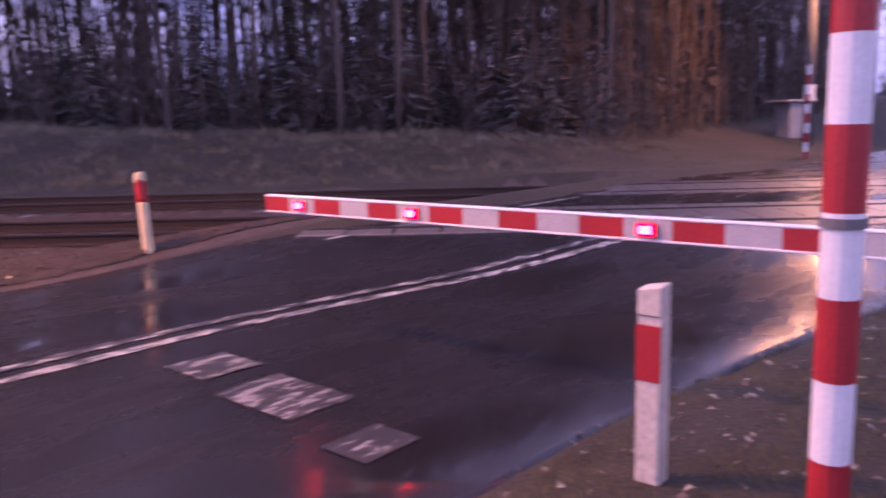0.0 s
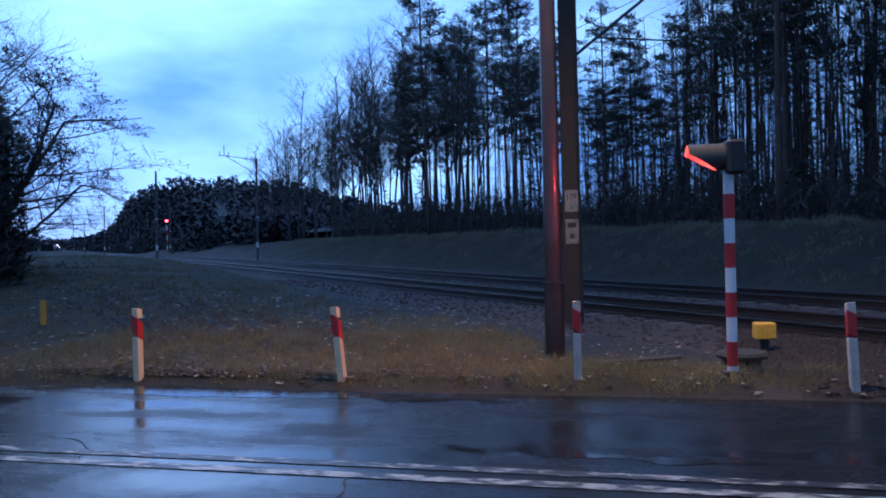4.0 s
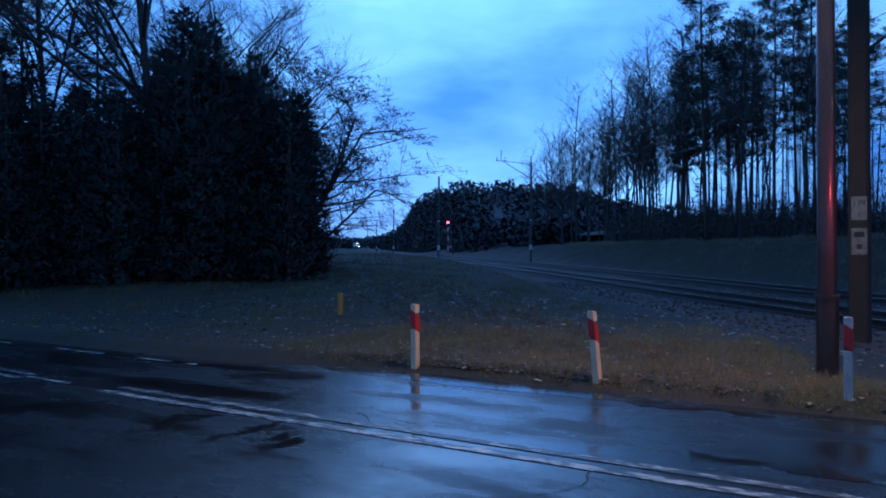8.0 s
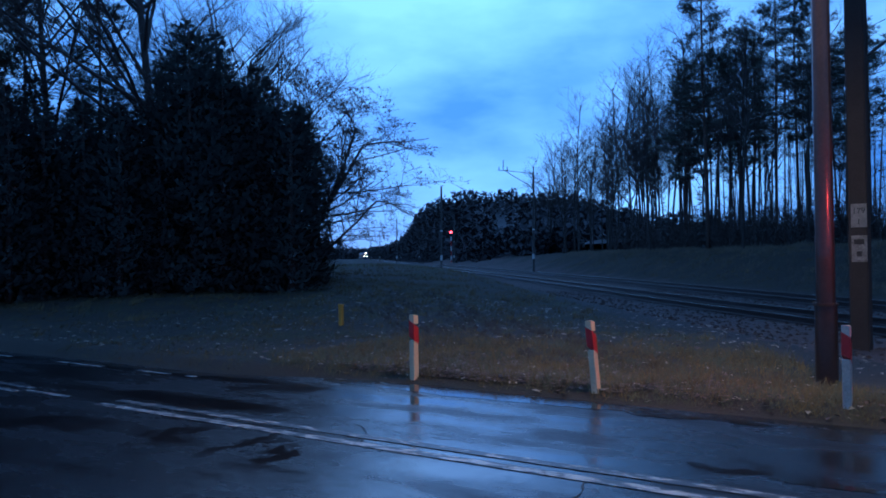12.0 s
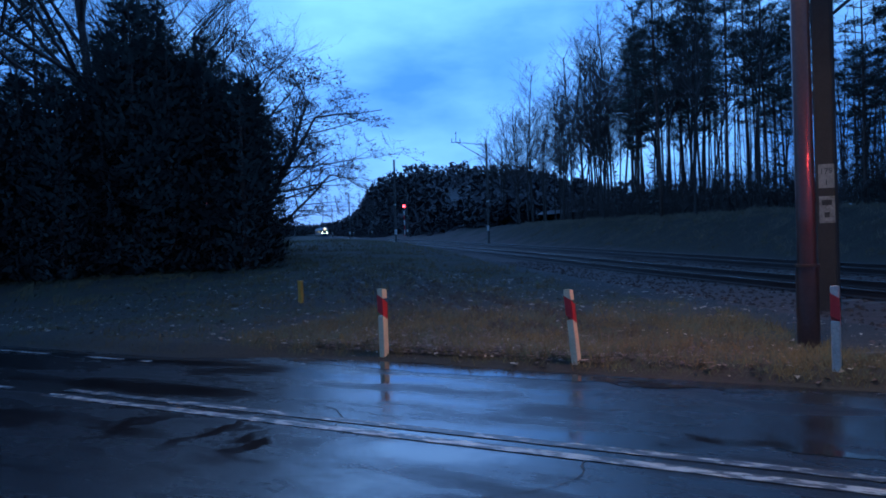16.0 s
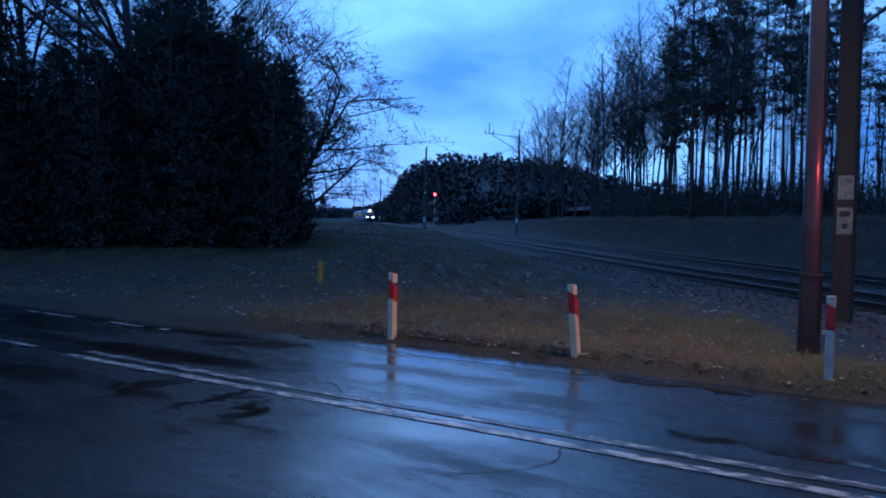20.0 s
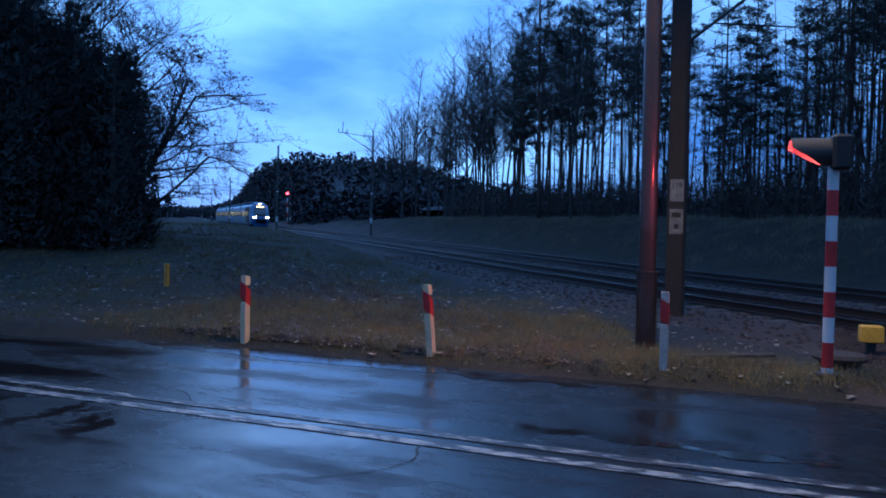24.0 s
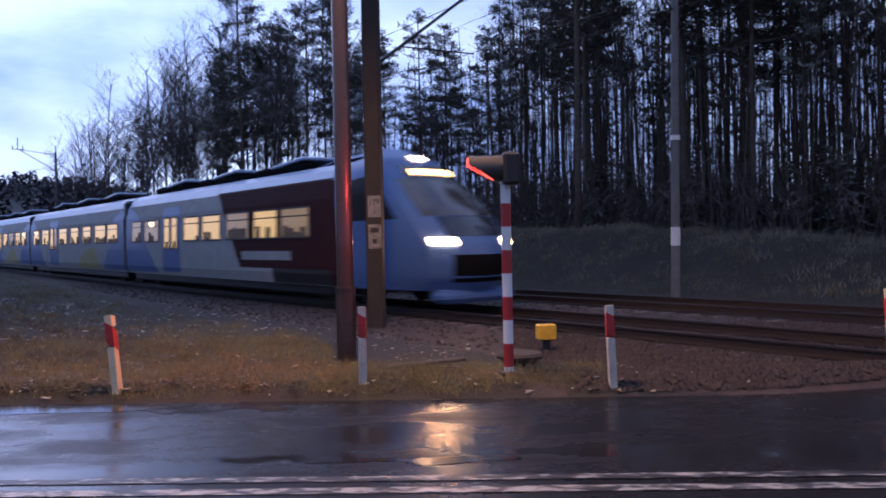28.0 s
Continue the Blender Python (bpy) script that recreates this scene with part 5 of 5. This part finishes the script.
# ---- small things on the verge ----
def build_verge_things():
    z = ground_z(1.15, 9.75)
    o = thing("cable_chamber", "round concrete cable chamber with a flat lid", "cable chamber", m=pose(0.80, 9.78, z - 0.03))
    part("ring", Mesh().tube([(0, 0, -0.1), (0, 0, 0.17)], 0.22, 24), MAT["concrete"], o)
    part("lid", Mesh().tube([(0, 0, 0.17), (0, 0, 0.20), (0, 0, 0.235)], [0.28, 0.29, 0.26], 24), MAT["wood"], o, "dark concrete lid")
    z = ground_z(1.4, 11.6)
    o = thing("track_box", "yellow trackside box on a short dark post", "track box", m=pose(1.31, 11.76, 0.01, 0, 0, 8))
    part("stem", Mesh().box((0, 0, 0.0), (0.10, 0.10, 0.4), bevel=0.01), MAT["black"], o)
    part("box", Mesh().box((0, 0, 0.27), (0.27, 0.22, 0.22), bevel=0.015), MAT["yellow"], o, "yellow metal box")
    o = thing("plank", "weathered dark plank lying on the grass", "plank", m=pose(-0.38, 9.75, ground_z(-0.4, 9.75) + 0.05, 0, -4, 8))
    part("board", Mesh().box((0, 0, 0), (1.05, 0.16, 0.035), bevel=0.008), MAT["wood"], o)
    x, y = -11.6, 13.2
    o = thing("marker_post", "short yellow marker post in rough grass", "marker post", m=pose(x, y, ground_z(x, y)))
    part("post", Mesh().box((0, 0, 0.15), (0.10, 0.09, 0.6), bevel=0.015), MAT["old_yellow"], o)
    part("cap", Mesh().box((0, 0, 0.46), (0.115, 0.105, 0.03), bevel=0.01), MAT["old_yellow"], o)


def build_far_signal():
    x, y = polar(-33.4, 150)
    z = rail_z(150)
    o = thing("railway_signal", "distant railway signal mast showing red", "railway signal", m=pose(x, y, z, 0, 0, 33))
    for k in range(6):
        part("white_band" if k % 2 else "red_band", Mesh().tube([(0, 0, k * 0.9 - 0.3), (0, 0, (k + 1) * 0.9 - 0.3)], 0.11, 8), MAT["white"] if k % 2 else MAT["red"], o)
    part("head", Mesh().box((0, 0.15, 5.6), (0.5, 0.3, 1.3), bevel=0.05), MAT["black"], o)
    part("lamp", Mesh().tube([(0, -0.01, 5.9), (0, -0.03, 5.9)], 0.24, 12), MAT["lamp_core"], o, "lit red lamp")


def build_far_side():
    """What stands beyond the crossing along the road."""
    x, y = polar(72.2, 37)
    o = thing("relay_cabinet", "grey trackside relay cabinet with a flat overhanging roof", "cabinet", m=pose(x, y, far_ground(x, y), 0, 0, -25))
    part("body", Mesh().box((0, 0, 0.7), (1.0, 0.8, 1.5), bevel=0.02), MAT["metal"], o)
    part("door", Mesh().box((0, -0.405, 0.7), (0.8, 0.012, 1.2), bevel=0.004), MAT["metal"], o)
    part("roof", Mesh().box((0, 0, 1.5), (1.7, 1.1, 0.1), bevel=0.02), MAT["metal"], o)
    x, y = polar(73.2, 34)
    o = thing("street_lamp", "tall grey street lamp pole with a white band", "street lamp", m=pose(x, y, far_ground(x, y)))
    part("pole", Mesh().tube([(0, 0, -0.3), (0, 0, 8.5)], [0.2, 0.12], 12), MAT["grey"], o, smooth=True)
    part("band", Mesh().tube([(0, 0, 1.7), (0, 0, 2.3)], 0.2, 12), MAT["white"], o, "white painted band")
    part("arm", Mesh().tube([(0, 0, 8.4), (-0.6, -0.9, 8.7), (-1.0, -1.6, 8.75)], 0.04, 8), MAT["grey"], o)
    part("head", Mesh().box((-1.1, -1.8, 8.72), (0.3, 0.65, 0.14), bevel=0.04), MAT["grey"], o)
    part("lens", Mesh().box((-1.1, -1.8, 8.64), (0.22, 0.5, 0.02)), MAT["sodium"], o, "lit warm lens")
    for yaw, d in ((73.1, 28), (74.8, 24)):
        x, y = polar(yaw, d)
        o = thing("crossing_signal", "red and white banded signal mast beyond the tracks", "traffic signal", m=pose(x, y, road_z(x, y) * 0.9))
        banded_mast(o, 3.0, 0.06, 2.7, 0.3)


def build_puddles():
    rng = random.Random(41)
    for x0, y0, l, w, turn in ((-5.0, 8.08, 4.6, 0.44, 0), (-2.55, 7.92, 0.8, 0.27, 3), (-1.75, 7.95, 0.4, 0.12, 0), (-0.75, 6.05, 0.8, 0.14, 0), (-0.05, 6.0, 0.62, 0.18, 2), (0.42, 6.02, 0.28, 0.1, 0)):
        m = Mesh()
        n = 72
        ca, sa = math.cos(radians(turn)), math.sin(radians(turn))
        ring, inner = [], []
        for i in range(n):
            a = 6.28318 * i / n
            e = 1 + 0.5 * noise.noise((math.cos(a) * 1.6 + x0 * 3, math.sin(a) * 1.6, y0)) + 0.35 * noise.noise((math.cos(a) * 6 * l, math.sin(a) * 5 + x0, y0 * 2))
            u, v = math.cos(a) * l * 0.5 * (1 + (e - 1) * 0.4), math.sin(a) * w * 0.5 * e
            x, y = x0 + u * ca - v * sa, y0 + u * sa + v * ca
            y = max(y, ROAD_NEAR + 0.03)
            ring.append((x, y, road_z(x, y) + 0.004))
            x, y = x0 + 0.5 * (x - x0), y0 + 0.5 * (y - y0)
            inner.append((x, y, road_z(x, y) + 0.004))
        m.add(ring + inner, [(i, (i + 1) % n, n + (i + 1) % n, n + i) for i in range(n)] + [tuple(range(n, 2 * n))])
        tagged(part("puddle", m, MAT["water"]), "shallow rain puddle on worn asphalt", "puddle", kind="structure")
    for x, y, l, a in ((-0.1, 4.75, 0.8, 100), (-3.6, 6.6, 3.2, 12), (4.2, 4.2, 2.4, -35), (-2.6, 4.2, 1.4, 70), (2.0, 6.9, 2.2, 8), (-6.5, 6.3, 2.6, -8), (5.4, 3.4, 2.0, 20), (-1.0, 3.4, 1.2, 40)):
        m = Mesh()
        a = radians(a)
        pts = []
        for i in range(14):
            pts.append((x, y))
            a += rng.uniform(-0.5, 0.5)
            x, y = x + math.cos(a) * l / 14, y + math.sin(a) * l / 14
        for (ax, ay), (bx, by) in zip(pts, pts[1:]):
            d = Vector((-(by - ay), bx - ax)).normalized() * rng.uniform(0.003, 0.009)
            m.add([(ax - d.x, ay - d.y, road_z(ax, ay) + 0.004), (bx - d.x, by - d.y, road_z(bx, by) + 0.004), (bx + d.x, by + d.y, road_z(bx, by) + 0.004), (ax + d.x, ay + d.y, road_z(ax, ay) + 0.004)], [(0, 1, 2, 3)])
        tagged(part("road_crack", m, MAT["tar"]), "dark crack in the asphalt", "crack", kind="structure")


build_puddles()
build_verge_things()
build_far_signal()
build_far_side()


# ---- train ----
def train_s(t):
    return 1.25 + 25.9 * (28.0 - t)


BODY = [(1.30, 0.42), (1.37, 0.7), (1.39, 1.3), (1.385, 1.9), (1.36, 2.5), (1.27, 2.95), (1.12, 3.2), (0.85, 3.36), (0.4, 3.43)]


def width_at(z):
    for (w0, z0), (w1, z1) in zip(BODY, BODY[1:]):
        if z <= z1:
            return w0 + (w1 - w0) * max(0, (z - z0) / (z1 - z0))
    return BODY[-1][0]


def side_panel(y0, y1, z0, z1, x=1, proud=0.004, edge=None, n=6, front=None):
    """A thin panel that follows the curve of the body's side. edge(k) and front(k) pull in its rear and front ends, k from 0 below to 1 above."""
    m = Mesh()
    zs = sorted(set([z0 + (z1 - z0) * i / n for i in range(n + 1)] + [z for _, z in BODY if z0 < z < z1]))
    n = len(zs) - 1
    for z in zs:
        k = (z - z0) / (z1 - z0)
        w = width_at(z)
        e = edge(k) if edge else 0
        g = front(k) if front else 0
        for dx in (proud, -0.01):
            for y in (y0 + e, y1 - g):
                m.v.append((x * (w + dx), y, z))
    for i in range(n):
        a, b = i * 4, i * 4 + 4
        m.f += [(a, a + 1, b + 1, b), (a + 2, b + 2, b + 3, a + 3), (a, b, b + 2, a + 2), (a + 1, a + 3, b + 3, b + 1)]
    m.f += [(0, 2, 3, 1), (n * 4, n * 4 + 1, n * 4 + 3, n * 4 + 2)]
    m.k = [0] * len(m.f)
    return m


def train_window(body, y0, y1, z0, z1, x, rng, lamp=False):
    w = width_at((z0 + z1) / 2)
    lean = Matrix.Rotation(-x * math.atan2(width_at(z0) - width_at(z1), z1 - z0), 4, "Y")
    c = (x * (w + 0.003), (y0 + y1) / 2, (z0 + z1) / 2)
    l, h = y1 - y0, z1 - z0
    win = part("window", Mesh().box(c, (0.012, l, h), lean), MAT[rng.choice(("train_lit", "train_lit", "train_lit", "train_lit_dim"))], body, "lit saloon window")
    f = Mesh()
    for dz in (-h / 2, h / 2):
        f.box(Vector(c) + lean @ Vector((x * 0.005, 0, dz)), (0.018, l + 0.05, 0.05), lean)
    for dy in (-l / 2, l / 2):
        f.box(Vector(c) + lean @ Vector((x * 0.005, dy, 0)), (0.018, 0.05, h), lean)
    f.box(Vector(c) + lean @ Vector((x * 0.005, 0, h * 0.22)), (0.016, l, 0.035), lean)
    part("frame", f, MAT["black"], win)
    yy = -l / 2 + 0.14
    while yy < l / 2 - 0.12:
        q = rng.uniform(0.14, 0.36)
        if rng.random() < 0.75:
            part("seat_back", Mesh().box(Vector(c) + lean @ Vector((x * 0.004, yy + 0.12, -h / 2 + q / 2)), (0.012, 0.27, q), lean, bevel=0.004), MAT["seat"], win)
        yy += 0.31
    if lamp:
        part("ceiling_lamp", Mesh().box(Vector(c) + lean @ Vector((x * 0.006, 0, h * 0.3)), (0.012, 0.42, 0.17), lean, bevel=0.005), MAT["train_lamp"], win, "bright saloon lamp")


def car_shell(y0, y1):
    m = Mesh()
    ring = [(w, z) for w, z in BODY] + [(-w, z) for w, z in reversed(BODY)]
    n = len(ring)
    ys = [y0, y0 + 0.12, y1 - 0.12, y1]
    for i, y in enumerate(ys):
        k = 0.97 if i in (0, 3) else 1.0
        m.v += [(w * k, y, z if z < 1 else z * (0.995 if i in (0, 3) else 1)) for w, z in ring]
    for i in range(3):
        for j in range(n):
            m.f.append((i * n + j, i * n + (j + 1) % n, i * n + n + (j + 1) % n, i * n + n + j))
            # roof and upper edge take the sky-tinted colour
            m.k.append(1 if 5 <= j <= n - 7 else 0)
    m.f += [tuple(range(n - 1, -1, -1)), tuple(range(3 * n, 4 * n))]
    m.k += [0, 0]
    return m


NOSE = [(-0.50, 0.42, 0.98, 0.6), (-0.26, 0.70, 1.06, 0.6), (-0.2, 1.05, 1.10, 0.6), (-0.28, 1.38, 1.14, 0.6), (-0.55, 1.72, 1.17, 0.6), (-1.0, 2.15, 1.17, 0.6), (-1.55, 2.6, 1.12, 0.58), (-2.05, 2.98, 1.02, 0.55), (-2.65, 3.36, 0.85, 0.5), (-3.5, 3.66, 0.6, 0.4)]


def nose_point(u, r, out=0.0):
    i = min(int(r), len(NOSE) - 2)
    k = r - i
    yc, z, hw, b = (a + (c - a) * k for a, c in zip(NOSE[i], NOSE[i + 1]))
    return Vector((u * hw, yc - b * abs(u) ** 2.4 + out, z + out * 0.3))


def nose_patch(u0, u1, r0, r1, out, nu=8, nr=6):
    m = Mesh()
    for j in range(nr + 1):
        for i in range(nu + 1):
            m.v.append(tuple(nose_point(u0 + (u1 - u0) * i / nu, r0 + (r1 - r0) * j / nr, out)))
    for j in range(nr):
        for i in range(nu):
            m.f.append((j * (nu + 1) + i, j * (nu + 1) + i + 1, (j + 1) * (nu + 1) + i + 1, (j + 1) * (nu + 1) + i))
    m.k = [0] * len(m.f)
    return m


def build_train():
    rng = random.Random(21)
    o = thing("train", "blue and white electric multiple unit with lit windows and headlights", "train")
    ends = [(-20.05, -4.3), (-37.85, -20.4), (-55.65, -38.2), (-73.45, -56.0), (-93.3, -73.8)]
    wins = [[(-6.8, -5.3), (-8.45, -7.04), (-10.3, -8.8), (-12.2, -10.8), (-13.8, -12.5), (-17.8, -16.3), (-19.3, -18.2)],
            [(-22.6, -21.2), (-24.5, -22.9), (-26.5, -25.2), (-28.7, -27.3), (-31.0, -29.5), (-34.8, -33.3), (-37.0, -35.6)],
            [(-40.4, -39.0), (-42.2, -40.8), (-44.2, -42.8), (-46.2, -44.8), (-50.2, -48.8), (-52.2, -50.8), (-54.6, -53.2)],
            [(-58.2, -56.8), (-60.2, -58.8), (-64.0, -62.6), (-66.0, -64.6), (-68.0, -66.6), (-70.0, -68.6), (-72.0, -70.6)],
            [(-76.4, -75.0), (-78.4, -77.0), (-82.2, -80.8), (-84.2, -82.8), (-86.2, -84.8), (-88.2, -86.8), (-90.2, -88.8)]]
    doors = [(-15.9, -14.25), (-33.1, -31.3), (-48.4, -46.7), (-62.2, -60.6), (-80.5, -78.8)]
    for c, (y0, y1) in enumerate(ends):
        body = part("car_body", car_shell(y0, y1), [MAT["train_white"], MAT["train_roof"]], o, "white car body, roof edge tinted pale blue for sky light")
        for x in (1, -1):
            if c == 0:
                part("livery_panel", side_panel(-11.2, -4.32, 0.8, 3.0, x, 0.003, lambda k: 1.75 * (1 - k) ** 0.8, 10), MAT["train_maroon"], body, "dark maroon livery panel")
                part("livery_stripe", side_panel(-9.3, -6.3, 1.02, 1.26, x, 0.006), MAT["train_white"], body, "grey stripe below the windows")
                part("skirt", side_panel(-7.4, -4.32, 0.43, 0.8, x, 0.003), MAT["black"], body, "dark bogie skirt")
            part("livery_arch", side_panel(y0 + 0.02, y0 + 3.6, 0.5, 2.95, x, 0.003, None, 14, lambda k: 1.6 * min(1, k * 2) + 1.9 * max(0, 2 * k - 1) ** 3), MAT["train_blue"], body, "blue rounded livery arch")
            if c:
                part("livery_arch", side_panel(y1 - 3.0, y1 - 0.02, 0.5, 2.95, x, 0.003, lambda k: 1.1 * min(1, k * 2) + 1.7 * max(0, 2 * k - 1) ** 3, 14), MAT["train_blue"], body, "blue rounded livery arch")
                part("livery_panel", side_panel(y1 - 7.2, y1 - 3.4, 0.5, 1.4, x, 0.003, lambda k: 2.2 * k * k, 8, lambda k: 0.9 * k), MAT["train_ochre"], body, "muted ochre livery panel")
            d0, d1 = doors[c]
            door = part("door", side_panel(d0, d1, 0.55, 2.75, x, 0.006), MAT["train_blue"], body, "blue double door")
            for k in (0.12, 0.56):
                a = d0 + (d1 - d0) * k
                train_window(door, a, a + (d1 - d0) * 0.32, 1.35, 2.4, x, rng)
            for i, (a, b) in enumerate(wins[c]):
                train_window(body, a, b, 1.6, 2.36, x, rng, (c, i) in ((0, 5), (1, 6), (2, 0)))
        part("underframe", Mesh().box((0, (y0 + y1) / 2, 0.33), (2.3, y1 - y0 - 0.6, 0.34), bevel=0.05), MAT["black"], o, "dark equipment under the floor")
        for yb in (y0 + 0.9, y1 - (0.2 if c == 0 else 1.2)):
            for q in (-0.95, 0.95):
                for x in (-0.75, 0.75):
                    part("wheel", Mesh().tube([(x - 0.06, yb + q, 0.42), (x + 0.06, yb + q, 0.42)], 0.42, 20), MAT["rail"], o)
        for k in range(3):
            yy = y0 + (y1 - y0) * (0.22 + 0.27 * k)
            part("roof_unit", Mesh().box((0, yy, 3.46), (1.7, (y1 - y0) * 0.2, 0.26), bevel=0.08), MAT["dull_black"], o, "dark roof equipment case")
            part("roof_cover", Mesh().box((0.2, yy + 0.6, 3.63), (1.3, 1.9, 0.09), pose(0, 0, 0, 4, 0, 0).to_3x3(), bevel=0.03), MAT["train_roof"], o, "pale slanted roof cover")
        if c:
            part("gangway", Mesh().box((0, y1 + 0.1, 1.85), (2.66, 0.5, 2.75), bevel=0.1), MAT["black"], o, "dark gangway bellows")
    # the pantograph, raised
    part("pantograph", Mesh().tube([(-0.5, -24, 3.5), (-0.5, -23, 4.4), (-0.5, -24, 5.2)], 0.03, 6).tube([(0.5, -24, 3.5), (0.5, -23, 4.4), (0.5, -24, 5.2)], 0.03, 6).tube([(-0.8, -24, 5.22), (0.8, -24, 5.22)], 0.03, 6), MAT["black"], o)
    # the nose
    nose = nose_patch(-1, 1, 0, len(NOSE) - 1, 0, 28, 36)
    cab = part("cab_shell", nose, MAT["train_blue"], o, "blue rounded cab front", smooth=True)
    for x in (1, -1):
        m = Mesh()
        rows = 18
        for j in range(rows + 1):
            r = (len(NOSE) - 1) * j / rows
            p = nose_point(x, r)
            zb = 0.42 + (3.43 - 0.42) * j / rows
            q = Vector((x * width_at(zb), -4.3, zb))
            for k in range(9):
                f = k / 8
                e = p.lerp(q, f)
                full = x * width_at(e.z)
                e.x = e.x + (full - e.x) * min(1, f * 2.2) ** 0.8 * (1 if j < rows * 0.9 else 0.6)
                m.v.append(tuple(e))
        for j in range(rows):
            for k in range(8):
                a = j * 9 + k
                m.f.append((a, a + 1, a + 10, a + 9))
                m.k.append(1 if 9 <= j <= 13 and 1 <= k <= 5 else 2 if k > 6 and j < 15 else 0)
        part("cab_side", m, [MAT["train_blue"], MAT["cab_glass"], MAT["train_maroon"]], cab, "blue cab side with a dark window", smooth=True)
    roof = Mesh()
    for j in range(3):
        for i in range(9):
            a = nose_point(-1 + i / 4, len(NOSE) - 1)
            ring = Vector((-0.7 + 0.175 * i, -6.6, 3.46))
            e = a.lerp(ring, j / 2)
            roof.v.append((e.x, e.y, e.z + (0.08 if j == 1 else 0) - 0.16 * abs(i / 4 - 1) ** 3))
    for j in range(2):
        for i in range(8):
            roof.f.append((j * 9 + i, j * 9 + i + 1, j * 9 + i + 10, j * 9 + i + 9))
            roof.k.append(0)
    part("cab_roof", roof, MAT["train_blue"], cab, smooth=True)
    part("windscreen", nose_patch(-0.84, 0.84, 4.6, 6.62, 0.012, 14, 10), MAT["train_glass"], cab, "large curved windscreen", smooth=True)
    part("front_panel", nose_patch(-0.66, 0.66, 3.5, 4.56, 0.012, 10, 4), MAT["train_dark"], cab, "dark panel under the windscreen", smooth=True)
    part("display_panel", nose_patch(-0.68, 0.68, 6.64, 7.5, 0.012, 10, 5), MAT["train_dark"], cab, "dark panel above the windscreen", smooth=True)
    # no recess here: a black sheet carries the opening's shade
    part("coupler_shade", nose_patch(-0.68, 0.68, 0.6, 2.35, 0.012, 10, 6), MAT["dull_black"], cab, "near-black sheet painted as the shade of a coupler opening", smooth=True)
    part("destination_display", nose_patch(-0.56, 0.56, 6.85, 7.2, 0.03, 8, 2), MAT["amber"], cab, "lit amber destination display")
    part("top_lamp", nose_patch(-0.2, 0.2, 7.85, 8.2, 0.03, 6, 2), MAT["top_lamp"], cab, "lit upper headlamp")
    for x in (-1, 1):
        part("headlight", nose_patch(0.58 * x, 0.94 * x, 2.95, 3.4, 0.03, 6, 4), MAT["headlight"], cab, "lit white headlight")
    part("plough", Mesh().box((0, -0.75, 0.3), (2.0, 0.5, 0.28), bevel=0.1), MAT["train_blue"], o)
    return o


TRAIN = build_train()


def motions():
    rows = []
    for t in [0, 4, 8, 12, 16, 19, 21, 22.5] + [23 + 0.5 * i for i in range(11)]:
        s = train_s(t)
        p, q = track(s), track(s + 30)
        d = p - q
        rows.append((t, Matrix.Translation(p) @ Matrix.Rotation(math.atan2(-d.x, d.y), 4, "Z") @ Matrix.Rotation(math.asin(d.z / d.length), 4, "X")))
    walk(TRAIN, rows)


motions()
